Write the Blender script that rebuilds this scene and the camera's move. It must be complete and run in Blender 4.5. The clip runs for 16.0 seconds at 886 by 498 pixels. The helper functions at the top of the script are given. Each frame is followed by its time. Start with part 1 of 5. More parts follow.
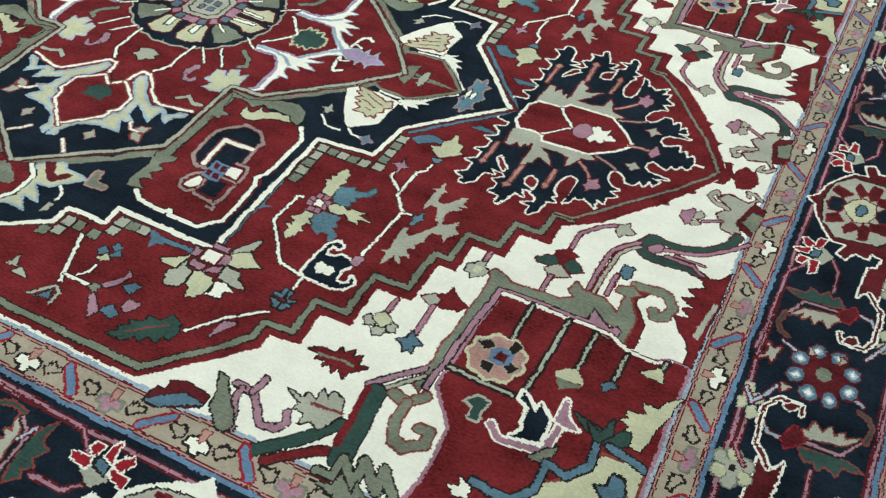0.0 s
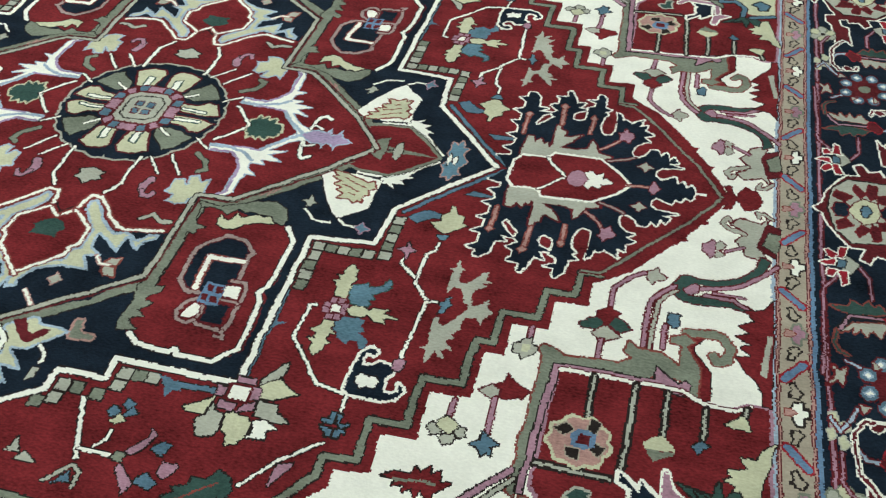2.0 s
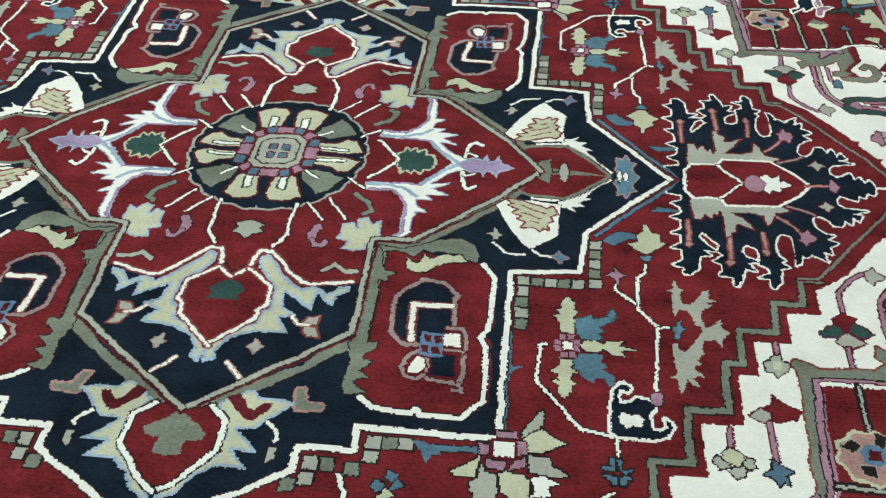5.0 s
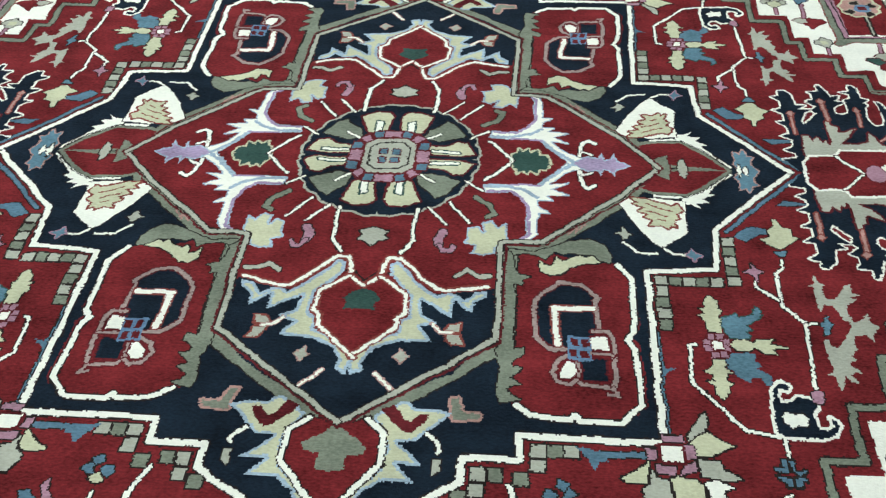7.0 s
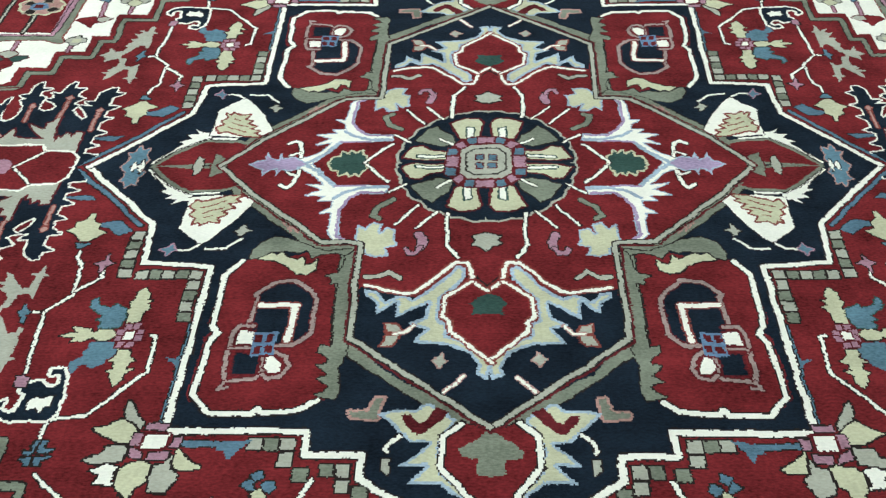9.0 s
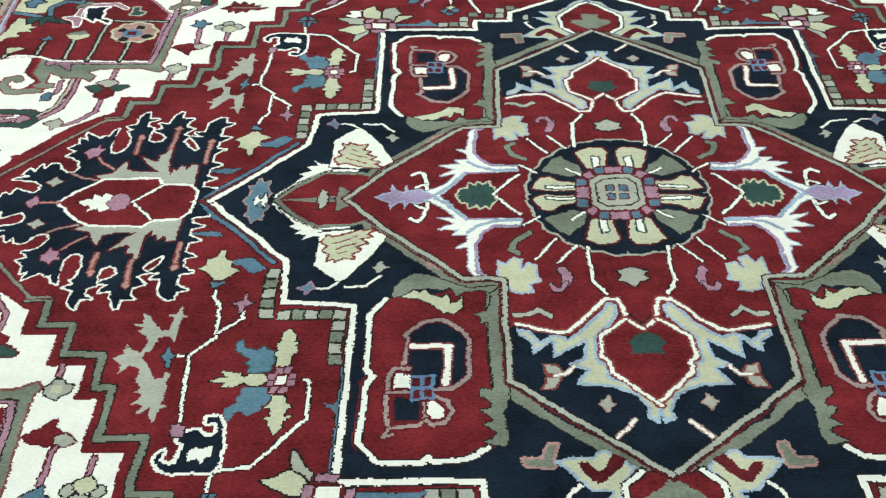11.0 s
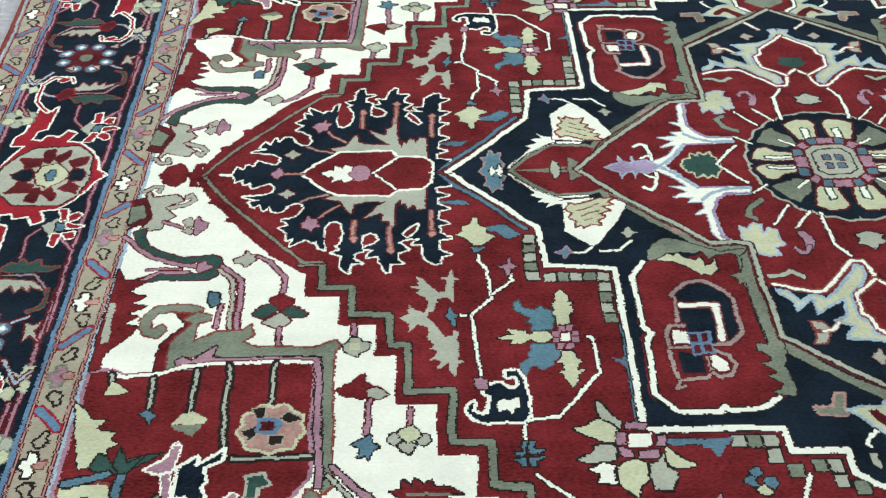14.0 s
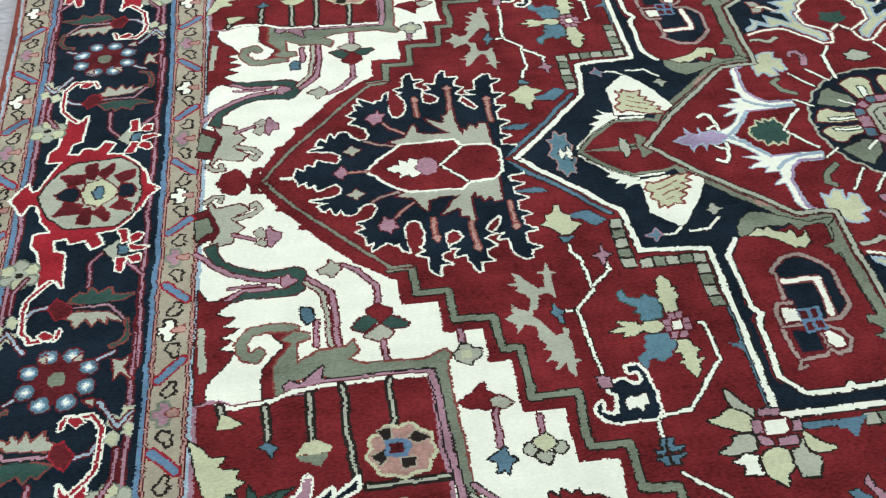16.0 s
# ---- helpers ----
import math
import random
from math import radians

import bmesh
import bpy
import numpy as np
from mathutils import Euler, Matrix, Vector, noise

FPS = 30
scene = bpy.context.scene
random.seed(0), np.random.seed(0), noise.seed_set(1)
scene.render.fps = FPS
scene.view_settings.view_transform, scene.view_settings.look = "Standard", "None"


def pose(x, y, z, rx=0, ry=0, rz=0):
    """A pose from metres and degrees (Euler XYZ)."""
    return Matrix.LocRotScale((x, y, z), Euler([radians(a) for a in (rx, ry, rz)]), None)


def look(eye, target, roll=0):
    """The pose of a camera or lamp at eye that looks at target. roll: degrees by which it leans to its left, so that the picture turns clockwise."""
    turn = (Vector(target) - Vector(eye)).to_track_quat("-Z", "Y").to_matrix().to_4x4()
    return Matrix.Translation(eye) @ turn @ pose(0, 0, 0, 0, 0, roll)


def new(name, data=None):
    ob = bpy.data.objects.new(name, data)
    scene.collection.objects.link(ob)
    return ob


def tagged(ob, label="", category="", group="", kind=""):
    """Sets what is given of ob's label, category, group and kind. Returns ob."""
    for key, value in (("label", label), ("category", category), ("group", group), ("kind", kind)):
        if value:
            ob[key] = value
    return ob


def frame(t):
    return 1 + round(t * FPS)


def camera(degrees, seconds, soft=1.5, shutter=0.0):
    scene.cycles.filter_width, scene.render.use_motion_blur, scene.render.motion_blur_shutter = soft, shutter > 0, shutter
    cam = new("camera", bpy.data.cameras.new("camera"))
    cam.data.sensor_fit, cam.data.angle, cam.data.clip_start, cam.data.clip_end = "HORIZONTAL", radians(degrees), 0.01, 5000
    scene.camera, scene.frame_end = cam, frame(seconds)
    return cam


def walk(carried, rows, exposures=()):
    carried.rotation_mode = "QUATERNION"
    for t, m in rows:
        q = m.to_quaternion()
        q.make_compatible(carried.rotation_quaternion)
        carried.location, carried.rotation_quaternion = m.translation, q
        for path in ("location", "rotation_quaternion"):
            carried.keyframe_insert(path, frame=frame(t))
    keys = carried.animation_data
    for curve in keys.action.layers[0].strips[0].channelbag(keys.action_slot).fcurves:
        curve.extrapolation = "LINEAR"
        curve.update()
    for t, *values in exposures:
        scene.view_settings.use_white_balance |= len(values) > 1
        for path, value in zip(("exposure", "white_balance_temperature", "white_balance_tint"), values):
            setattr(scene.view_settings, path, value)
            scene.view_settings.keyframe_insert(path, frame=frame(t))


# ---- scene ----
cam = camera(50.9, 16.0, soft=1.25)
PATH = [
    (0, (1.448, -1.715, 1.415), (0.921, -0.463, -0.053), 3.6),
    (0.5, (1.329, -1.691, 1.398), (0.856, -0.428, -0.08), 2.1),
    (1, (1.241, -1.648, 1.404), (0.851, -0.342, -0.06), 1.4),
    (1.5, (1.168, -1.638, 1.394), (0.852, -0.298, -0.057), 2.4),
    (2, (1.07, -1.655, 1.396), (0.813, -0.275, -0.028), 1.9),
    (2.5, (0.935, -1.663, 1.392), (0.756, -0.255, -0.018), 1.3),
    (3, (0.812, -1.683, 1.387), (0.692, -0.251, -0.004), 1.1),
    (3.5, (0.711, -1.695, 1.37), (0.632, -0.269, -0.03), 1.8),
    (4, (0.614, -1.673, 1.34), (0.534, -0.246, -0.059), 1.7),
    (6.5, (0.279, -1.608, 1.32), (0.222, -0.188, -0.088), 1.0),
    (7, (0.198, -1.611, 1.31), (0.132, -0.19, -0.095), 0.0),
    (7.5, (0.122, -1.624, 1.305), (0.082, -0.194, -0.093), -0.0),
    (8, (0.033, -1.642, 1.31), (0.026, -0.202, -0.078), 0.4),
    (10.5, (-0.336, -1.56, 1.289), (-0.299, -0.125, -0.104), 0.3),
    (11, (-0.423, -1.544, 1.298), (-0.378, -0.09, -0.075), 0.5),
    (11.5, (-0.501, -1.556, 1.302), (-0.421, -0.097, -0.064), 0.7),
    (12, (-0.589, -1.567, 1.303), (-0.521, -0.105, -0.06), 0.8),
    (12.5, (-0.69, -1.591, 1.31), (-0.621, -0.129, -0.052), 0.2),
    (13, (-0.787, -1.62, 1.318), (-0.719, -0.161, -0.049), -0.8),
    (13.5, (-0.878, -1.641, 1.319), (-0.808, -0.189, -0.054), 0.3),
    (14, (-0.948, -1.628, 1.311), (-0.891, -0.184, -0.072), 0.5),
    (14.5, (-1.014, -1.59, 1.294), (-0.945, -0.167, -0.109), 0.8),
    (15, (-1.075, -1.538, 1.293), (-0.987, -0.125, -0.119), 0.4),
    (15.5, (-1.128, -1.496, 1.304), (-1.002, -0.094, -0.117), -0.6),
    (16, (-1.249, -1.49, 1.325), (-1.052, -0.133, -0.132), 0.3),
]
PILE = 0.012          # height of the rug's pile over the floor; the path is drawn from the pile up
walk(cam, [(t, Matrix.Translation((0, 0, PILE)) @ look(eye, target, roll)) for t, eye, target, roll in PATH],
     [(0, -0.02, 6500, 10), (2.5, -0.1, 6450, 10), (4, -0.06, 6300, 10), (6.4, -0.12, 6250, 10), (7, 0.02, 6250, 10), (11, 0, 6300, 10), (13.5, 0, 6300, 10), (16, -0.07, 6350, 10)])


# ---- room light: rows of ceiling panels over the rug ----
world = bpy.data.worlds.new("room_air")
world.use_nodes = True
world.node_tree.nodes["Background"].inputs[0].default_value = (0.9, 0.95, 1.0, 1)
world.node_tree.nodes["Background"].inputs[1].default_value = 0.05
scene.world = world


def panel_light(x, y, watts):
    lamp = bpy.data.lights.new("ceiling_light", "AREA")
    lamp.shape, lamp.size, lamp.size_y, lamp.energy = "RECTANGLE", 1.2, 0.6, watts
    lamp.color = (0.955, 0.97, 1.0)
    ob = new("ceiling_light", lamp)
    ob.matrix_world = pose(x, y, 2.96)
    return ob


for px, share in ((-2.8, 1.3), (0.0, 1.0), (2.8, 0.6)):
    for py, power in ((-1.9, 20), (0.9, 26), (3.2, 28)):
        panel_light(px, py, power * share)

# ---- materials ----
UNIT = 0.009          # one drafting unit of the rug, in metres
KNOT = 0.3           # one knot, in drafting units


def node_material(name):
    m = bpy.data.materials.new(name)
    m.use_nodes = True
    t = m.node_tree
    return m, t.nodes, t.links, t.nodes["Principled BSDF"]


def wool(name, rgb, spread=0.3):
    """Dyed hand-knotted wool: bands of uneven dye along the weft, tufts, and the fine grain of the knots."""
    m, n, l, bsdf = node_material(name)
    co = n.new("ShaderNodeTexCoord")
    band_map = n.new("ShaderNodeMapping")
    band_map.inputs["Scale"].default_value = (2.0, 22.0, 1.0)
    l.new(co.outputs["Object"], band_map.inputs[0])
    band = n.new("ShaderNodeTexNoise")
    band.inputs["Scale"].default_value, band.inputs["Detail"].default_value = 1.4, 4
    l.new(band_map.outputs[0], band.inputs["Vector"])
    tuft_map = n.new("ShaderNodeMapping")
    tuft_map.inputs["Scale"].default_value = (120.0, 260.0, 1.0)
    l.new(co.outputs["Object"], tuft_map.inputs[0])
    tuft = n.new("ShaderNodeTexNoise")
    tuft.inputs["Scale"].default_value, tuft.inputs["Detail"].default_value = 1.0, 3
    l.new(tuft_map.outputs[0], tuft.inputs["Vector"])
    knots = n.new("ShaderNodeTexVoronoi")
    knots.inputs["Scale"].default_value = 1.0
    kmap = n.new("ShaderNodeMapping")
    kmap.inputs["Scale"].default_value = (300.0, 300.0, 1.0)
    l.new(co.outputs["Object"], kmap.inputs[0])
    l.new(kmap.outputs[0], knots.inputs["Vector"])
    mix = n.new("ShaderNodeMix")
    mix.data_type = "RGBA"
    dark = [c * (1 - 1.5 * spread) for c in rgb]
    pale = [min(1.0, c * (1 + 0.9 * spread) + 0.01 * spread) for c in rgb]
    mix.inputs[6].default_value, mix.inputs[7].default_value = (*dark, 1), (*pale, 1)
    blotch = n.new("ShaderNodeTexNoise")
    blotch.inputs["Scale"].default_value, blotch.inputs["Detail"].default_value = 11.0, 6
    blotch.inputs["Roughness"].default_value = 0.62
    l.new(co.outputs["Object"], blotch.inputs["Vector"])
    wear = n.new("ShaderNodeMath")
    wear.operation = "MULTIPLY_ADD"
    wear.inputs[1].default_value = 0.42
    add = n.new("ShaderNodeMath")
    add.operation = "MULTIPLY_ADD"
    add.inputs[1].default_value = 0.2
    half = n.new("ShaderNodeMath")
    half.operation = "MULTIPLY"
    half.inputs[1].default_value = 0.38
    l.new(tuft.outputs["Fac"], half.inputs[0])
    l.new(band.outputs["Fac"], add.inputs[0])
    l.new(blotch.outputs["Fac"], wear.inputs[0])
    l.new(half.outputs[0], wear.inputs[2])
    l.new(wear.outputs[0], add.inputs[2])
    ramp = n.new("ShaderNodeMapRange")
    ramp.inputs[1].default_value, ramp.inputs[2].default_value = 0.34, 0.66
    l.new(add.outputs[0], ramp.inputs[0])
    l.new(ramp.outputs[0], mix.inputs[0])
    l.new(mix.outputs[2], bsdf.inputs["Base Color"])
    tall = n.new("ShaderNodeMath")
    tall.operation = "SUBTRACT"
    l.new(tuft.outputs["Fac"], tall.inputs[0])
    l.new(knots.outputs["Distance"], tall.inputs[1])
    bump = n.new("ShaderNodeBump")
    bump.inputs["Strength"].default_value, bump.inputs["Distance"].default_value = 0.5, 0.0014
    l.new(tall.outputs[0], bump.inputs["Height"])
    l.new(bump.outputs[0], bsdf.inputs["Normal"])
    bsdf.inputs["Roughness"].default_value = 0.92
    bsdf.inputs["Specular IOR Level"].default_value = 0.08
    bsdf.inputs["Sheen Weight"].default_value = 0.0
    bsdf.inputs["Sheen Roughness"].default_value = 0.5
    return m


def plaster(name, rgb, scale, rough=0.8):
    m, n, l, bsdf = node_material(name)
    co = n.new("ShaderNodeTexCoord")
    grain = n.new("ShaderNodeTexNoise")
    grain.inputs["Scale"].default_value, grain.inputs["Detail"].default_value = scale, 8
    l.new(co.outputs["Object"], grain.inputs["Vector"])
    mix = n.new("ShaderNodeMix")
    mix.data_type = "RGBA"
    mix.inputs[6].default_value = (*[c * 0.88 for c in rgb], 1)
    mix.inputs[7].default_value = (*[min(1, c * 1.08) for c in rgb], 1)
    l.new(grain.outputs["Fac"], mix.inputs[0])
    l.new(mix.outputs[2], bsdf.inputs["Base Color"])
    bsdf.inputs["Roughness"].default_value = rough
    return m


DYES = dict(
    red=(0.172, 0.0175, 0.0195), maroon=(0.115, 0.014, 0.017), navy=(0.0065, 0.016, 0.027), ivory=(0.87, 0.925, 0.77),
    sage=(0.205, 0.245, 0.175), stone=(0.42, 0.455, 0.355), straw=(0.56, 0.60, 0.385), mauve=(0.40, 0.235, 0.285),
    steel=(0.10, 0.20, 0.255), sky=(0.38, 0.52, 0.59), green=(0.036, 0.085, 0.068), black=(0.022, 0.018, 0.015),
    coral=(0.46, 0.28, 0.23), tan=(0.40, 0.37, 0.27), scarlet=(0.33, 0.02, 0.03), lilac=(0.39, 0.32, 0.46),
    azure=(0.135, 0.25, 0.37), rust=(0.23, 0.06, 0.045),
    taupe=(0.36, 0.295, 0.255), teal=(0.115, 0.235, 0.285))
WOOL = {k: wool(k + "_wool", v, 0.1 if k == "ivory" else 0.2 if k in ("straw", "stone", "tan") else 0.5 if k in ("red", "maroon", "navy") else 0.34) for k, v in DYES.items()}
DYE_NAMES = list(DYES)
FLOOR_MAT = plaster("pale_floor", (0.76, 0.78, 0.82), 9.0, 0.45)
WALL_MAT = plaster("white_wall", (0.78, 0.78, 0.76), 3.0)
FRINGE_MAT = wool("cotton_fringe", (0.82, 0.82, 0.82), 0.1)


# ---- the room ----
def box(name, lo, hi, mat):
    bm = bmesh.new()
    bmesh.ops.create_cube(bm, size=1.0)
    for v in bm.verts:
        v.co = [lo[i] + (v.co[i] + 0.5) * (hi[i] - lo[i]) for i in range(3)]
    me = bpy.data.meshes.new(name)
    bm.to_mesh(me)
    bm.free()
    me.materials.append(mat)
    return new(name, me)


tagged(box("floor", (-5, -4, -0.1), (5, 5, 0), FLOOR_MAT), "pale grey smooth showroom floor under the rug", "floor", kind="structure")
tagged(box("ceiling", (-5, -4, 3.0), (5, 5, 3.1), WALL_MAT), "plain white ceiling over the showroom", "ceiling", kind="structure")
tagged(box("wall_south", (-5.1, -4.1, -0.1), (5.1, -4, 3.1), WALL_MAT), "plain white painted wall", "wall", kind="structure")
tagged(box("wall_north", (-5.1, 5, -0.1), (5.1, 5.1, 3.1), WALL_MAT), "plain white painted wall", "wall", kind="structure")
tagged(box("wall_west", (-5.1, -4, -0.1), (-5, 5, 3.1), WALL_MAT), "plain white painted wall", "wall", kind="structure")
tagged(box("wall_east", (5, -4, -0.1), (5.1, 5, 3.1), WALL_MAT), "plain white painted wall", "wall", kind="structure")

# ---- the loom: shapes are drafted in units from the rug's centre, u to the side and v to the near edge, then tied knot by knot ----
HALF_U, HALF_V = 168.0, 115.0         # half size of the field inside the borders
EDGE = 52.0                           # width of the borders together
NU, NV = int(2 * (HALF_U + EDGE) / KNOT), int(2 * (HALF_V + EDGE) / KNOT)
ORIGIN_U, ORIGIN_V = -NU * KNOT / 2, -NV * KNOT / 2
owner = np.zeros((NV, NU), np.int32)
dye = np.zeros((NV, NU), np.int8)
ALL = ((1, 1), (-1, 1), (1, -1), (-1, -1))
pieces = [None]


def drift(seed, blur, size):
    """Unevenness of the hand: a smoothed random shift of every knot."""
    field = np.random.default_rng(seed).normal(0, 1, (NV, NU))
    for axis in (0, 1):
        total = np.cumsum(np.concatenate([np.zeros_like(field.take([0], axis)), field], axis), axis)
        n = field.shape[axis]
        lo, hi = np.clip(np.arange(n) - blur, 0, n), np.clip(np.arange(n) + blur + 1, 0, n)
        field = (total.take(hi, axis) - total.take(lo, axis)) / (hi - lo).reshape(-1, 1) if axis == 0 else (total.take(hi, axis) - total.take(lo, axis)) / (hi - lo)
    return field / field.std() * size


DRIFT_U = drift(1, 7, 0.13) + drift(2, 1, 0.05) + np.random.default_rng(3).normal(0, 0.07, (NV, 1))
DRIFT_V = drift(4, 7, 0.12) + drift(6, 1, 0.05)
state = {}


def settle(u, v):
    """Where a drafted place lies on the floor: a hand-knotted rug is never quite square."""
    a, b = u / 100, v / 100
    x = u + 1.35 + 1.30 * a - 5.22 * b - 1.0 * a * a - 1.64 * a * b - 0.34 * a ** 3 + 0.94 * a * a * b + 0.70 * a * b * b + 0.87 * b ** 3
    y = -v - 0.98 - 0.31 * a + 2.49 * b + 0.68 * a * a - 0.71 * a * b - 0.80 * b * b + 0.29 * a ** 3 - 0.10 * a * a * b - 0.85 * a * b * b - 1.18 * b ** 3
    lean = np.exp(-(u * u + v * v) / 1600.0)
    spine = np.exp(-(v / 22.0) ** 2) * np.clip((np.abs(u) - 50) / 45, 0, 1) * np.clip((190 - np.abs(u)) / 35, 0, 1)
    return (x - 1.1 * lean) * UNIT, (y + 1.4 * lean - 1.15 * spine) * UNIT


def motif(name, region="", sides=ALL, join=None, label=""):
    """Begin a motif; the paint and line calls that follow are tied into it, mirrored to the given sides. join: axes across which the mirrored halves are one piece."""
    state.update(name=name, region=region, sides=sides, join=join, label=label, ids={})


def piece(side, near_u, near_v):
    su, sv = side[:2]
    join = state["join"]
    if join is None:
        join = ("u" if near_u and len(side) == 2 else "") + ("v" if near_v else "")
        state["join"] = join
    key = (0 if "u" in join else su, 0 if "v" in join else sv, *side[2:])
    if key not in state["ids"]:
        state["ids"][key] = len(pieces)
        pieces.append((state["name"], state["region"], key, state["label"]))
    return state["ids"][key]


def laid(pts, side):
    """Mirror points to a side, or lay a border repeat (across, along) at its place on one of the four borders."""
    su, sv = side[:2]
    if len(side) == 2:
        return [(su * a, sv * b) for a, b in pts]
    kind, where, out, middle, turn = side[2:]
    if kind == "end":
        return [(out * (HALF_U + middle + turn * a), where + sv * b) for a, b in pts]
    return [(where + sv * b, out * (HALF_V + middle + turn * a)) for a, b in pts]


def cells(u0, u1, v0, v1):
    a, b = max(0, int((u0 - ORIGIN_U) / KNOT) - 1), min(NU, int((u1 - ORIGIN_U) / KNOT) + 2)
    c, d = max(0, int((v0 - ORIGIN_V) / KNOT) - 1), min(NV, int((v1 - ORIGIN_V) / KNOT) + 2)
    return a, max(a, b), c, max(c, d)


def inside(pts, uu, vv):
    hit = np.zeros(uu.shape, bool)
    for (x0, y0), (x1, y1) in zip(pts, pts[1:] + pts[:1]):
        if y0 != y1:
            hit ^= ((y0 > vv) != (y1 > vv)) & (uu < x0 + (vv - y0) * (x1 - x0) / (y1 - y0))
    return hit


def nearest(pts, uu, vv):
    best = np.full(uu.shape, 1e9)
    for (x0, y0), (x1, y1) in zip(pts, pts[1:]):
        dx, dy = x1 - x0, y1 - y0
        k = np.clip(((uu - x0) * dx + (vv - y0) * dy) / max(dx * dx + dy * dy, 1e-9), 0, 1)
        best = np.minimum(best, (uu - x0 - k * dx) ** 2 + (vv - y0 - k * dy) ** 2)
    return np.sqrt(best)


def tie(colour, pts, solid, width, edge, edge_width):
    near_u, near_v = min(abs(p[0]) for p in pts) < 1.2, min(abs(p[1]) for p in pts) < 1.2
    for side in state["sides"]:
        su, sv = side[:2]
        q = laid(pts, side)
        m = width + abs(edge_width) + 0.5
        a, b, c, d = cells(min(p[0] for p in q) - m, max(p[0] for p in q) + m, min(p[1] for p in q) - m, max(p[1] for p in q) + m)
        uu, vv = np.meshgrid(ORIGIN_U + (np.arange(a, b) + 0.5) * KNOT, ORIGIN_V + (np.arange(c, d) + 0.5) * KNOT)
        if not uu.size:
            continue
        uu, vv = uu + DRIFT_U[c:d, a:b], vv + DRIFT_V[c:d, a:b]
        n = piece(side, near_u, near_v)
        ring = q + q[:1] if solid else q
        chains = [ring]
        if solid and edge and state["join"]:
            # no rim along an axis across which the piece goes on
            ends = [("u" in state["join"] and p[0] == r[0] == 0) or ("v" in state["join"] and p[1] == r[1] == 0) for p, r in zip(pts, pts[1:] + pts[:1])]
            chains = [[a0, a1] for a0, a1, shut in zip(ring, ring[1:], ends) if not shut] or [ring]
        far = np.minimum.reduce([nearest(chain, uu, vv) for chain in chains]) if (edge or not solid) else None
        core = inside(q, uu, vv) if solid else far <= width / 2
        if edge:
            rim = (core | (far <= edge_width)) if solid else far <= width / 2 + edge_width
            if edge_width < 0:
                core &= far > -edge_width
            if solid and len(side) == 2 and state["join"]:
                if near_u:
                    rim &= su * uu >= min(p[0] for p in pts) - 0.3
                if near_v:
                    rim &= sv * vv >= min(p[1] for p in pts) - 0.3
            owner[c:d, a:b][rim] = n
            dye[c:d, a:b][rim] = DYE_NAMES.index(edge)
        owner[c:d, a:b][core] = n
        dye[c:d, a:b][core] = DYE_NAMES.index(colour)


def paint(colour, pts, edge=None, w=0.5):
    tie(colour, pts, True, 0.0, edge, w if edge else 0.0)


def line(colour, pts, width, edge=None, w=0.45):
    tie(colour, pts, False, width, edge, w if edge else 0.0)


def block(colour, u, v, a, b, edge=None, w=0.4):
    paint(colour, [(u - a, v - b), (u + a, v - b), (u + a, v + b), (u - a, v + b)], edge, w)


def band(name, colour, d0, label=""):
    """A ground that reaches d0 units outside the edge of the field; the next one laid over it leaves a frame of it."""
    motif(name, "", sides=((1, 1),), join="uv", label=label)
    u, v = HALF_U + d0, HALF_V + d0
    paint(colour, [(-u, -v), (u, -v), (u, v), (-u, v)])



def rosette(u, v, r, petals, colour, heart, core, edge="black", squash=0.8, fill=0.7):
    """A round flower: petals set round a heart, with a small core; blue petals have a pale eye."""
    for k in range(petals):
        c, s = math.cos(2 * math.pi * (k + 0.5) / petals), math.sin(2 * math.pi * (k + 0.5) / petals) * squash
        wide = math.pi * r / petals * fill
        motif("petal", state["region"], state["sides"], "" if state["join"] is None else state["join"])
        tone = colour[k % len(colour)]
        ring = [(u + c * r * 0.7 + wide * math.cos(b), v + s * r * 0.7 + wide * math.sin(b)) for b in (0.4, 1.2, 2.0, 2.7, 3.5, 4.3, 5.1, 5.8)]
        paint(tone, ring, edge, 0.4)
        if tone == "steel":
            paint("ivory", [(u + c * r * 0.7 + wide * 0.38 * math.cos(b), v + s * r * 0.7 + wide * 0.38 * math.sin(b)) for b in (0, 1.57, 3.14, 4.71)], "sky", 0.45)
    motif("flower_heart", state["region"], state["sides"], "" if state["join"] is None else state["join"])
    for tone, size in ((heart, 0.42), (core, 0.22)):
        paint(tone, [(u + r * size * math.cos(b), v + r * size * squash * math.sin(b)) for b in (0.4, 1.2, 2.0, 2.7, 3.5, 4.3, 5.1, 5.8)])


def tile_run(u0, v0, du, dv, count, region="field"):
    """A run of small square tiles along the medallion, stone and sage in turn."""
    for k in range(count):
        motif("tile", region)
        block(("stone", "sage")[k % 2], u0 + du * k, v0 + dv * k, 1.25, 1.25, "black", 0.35)


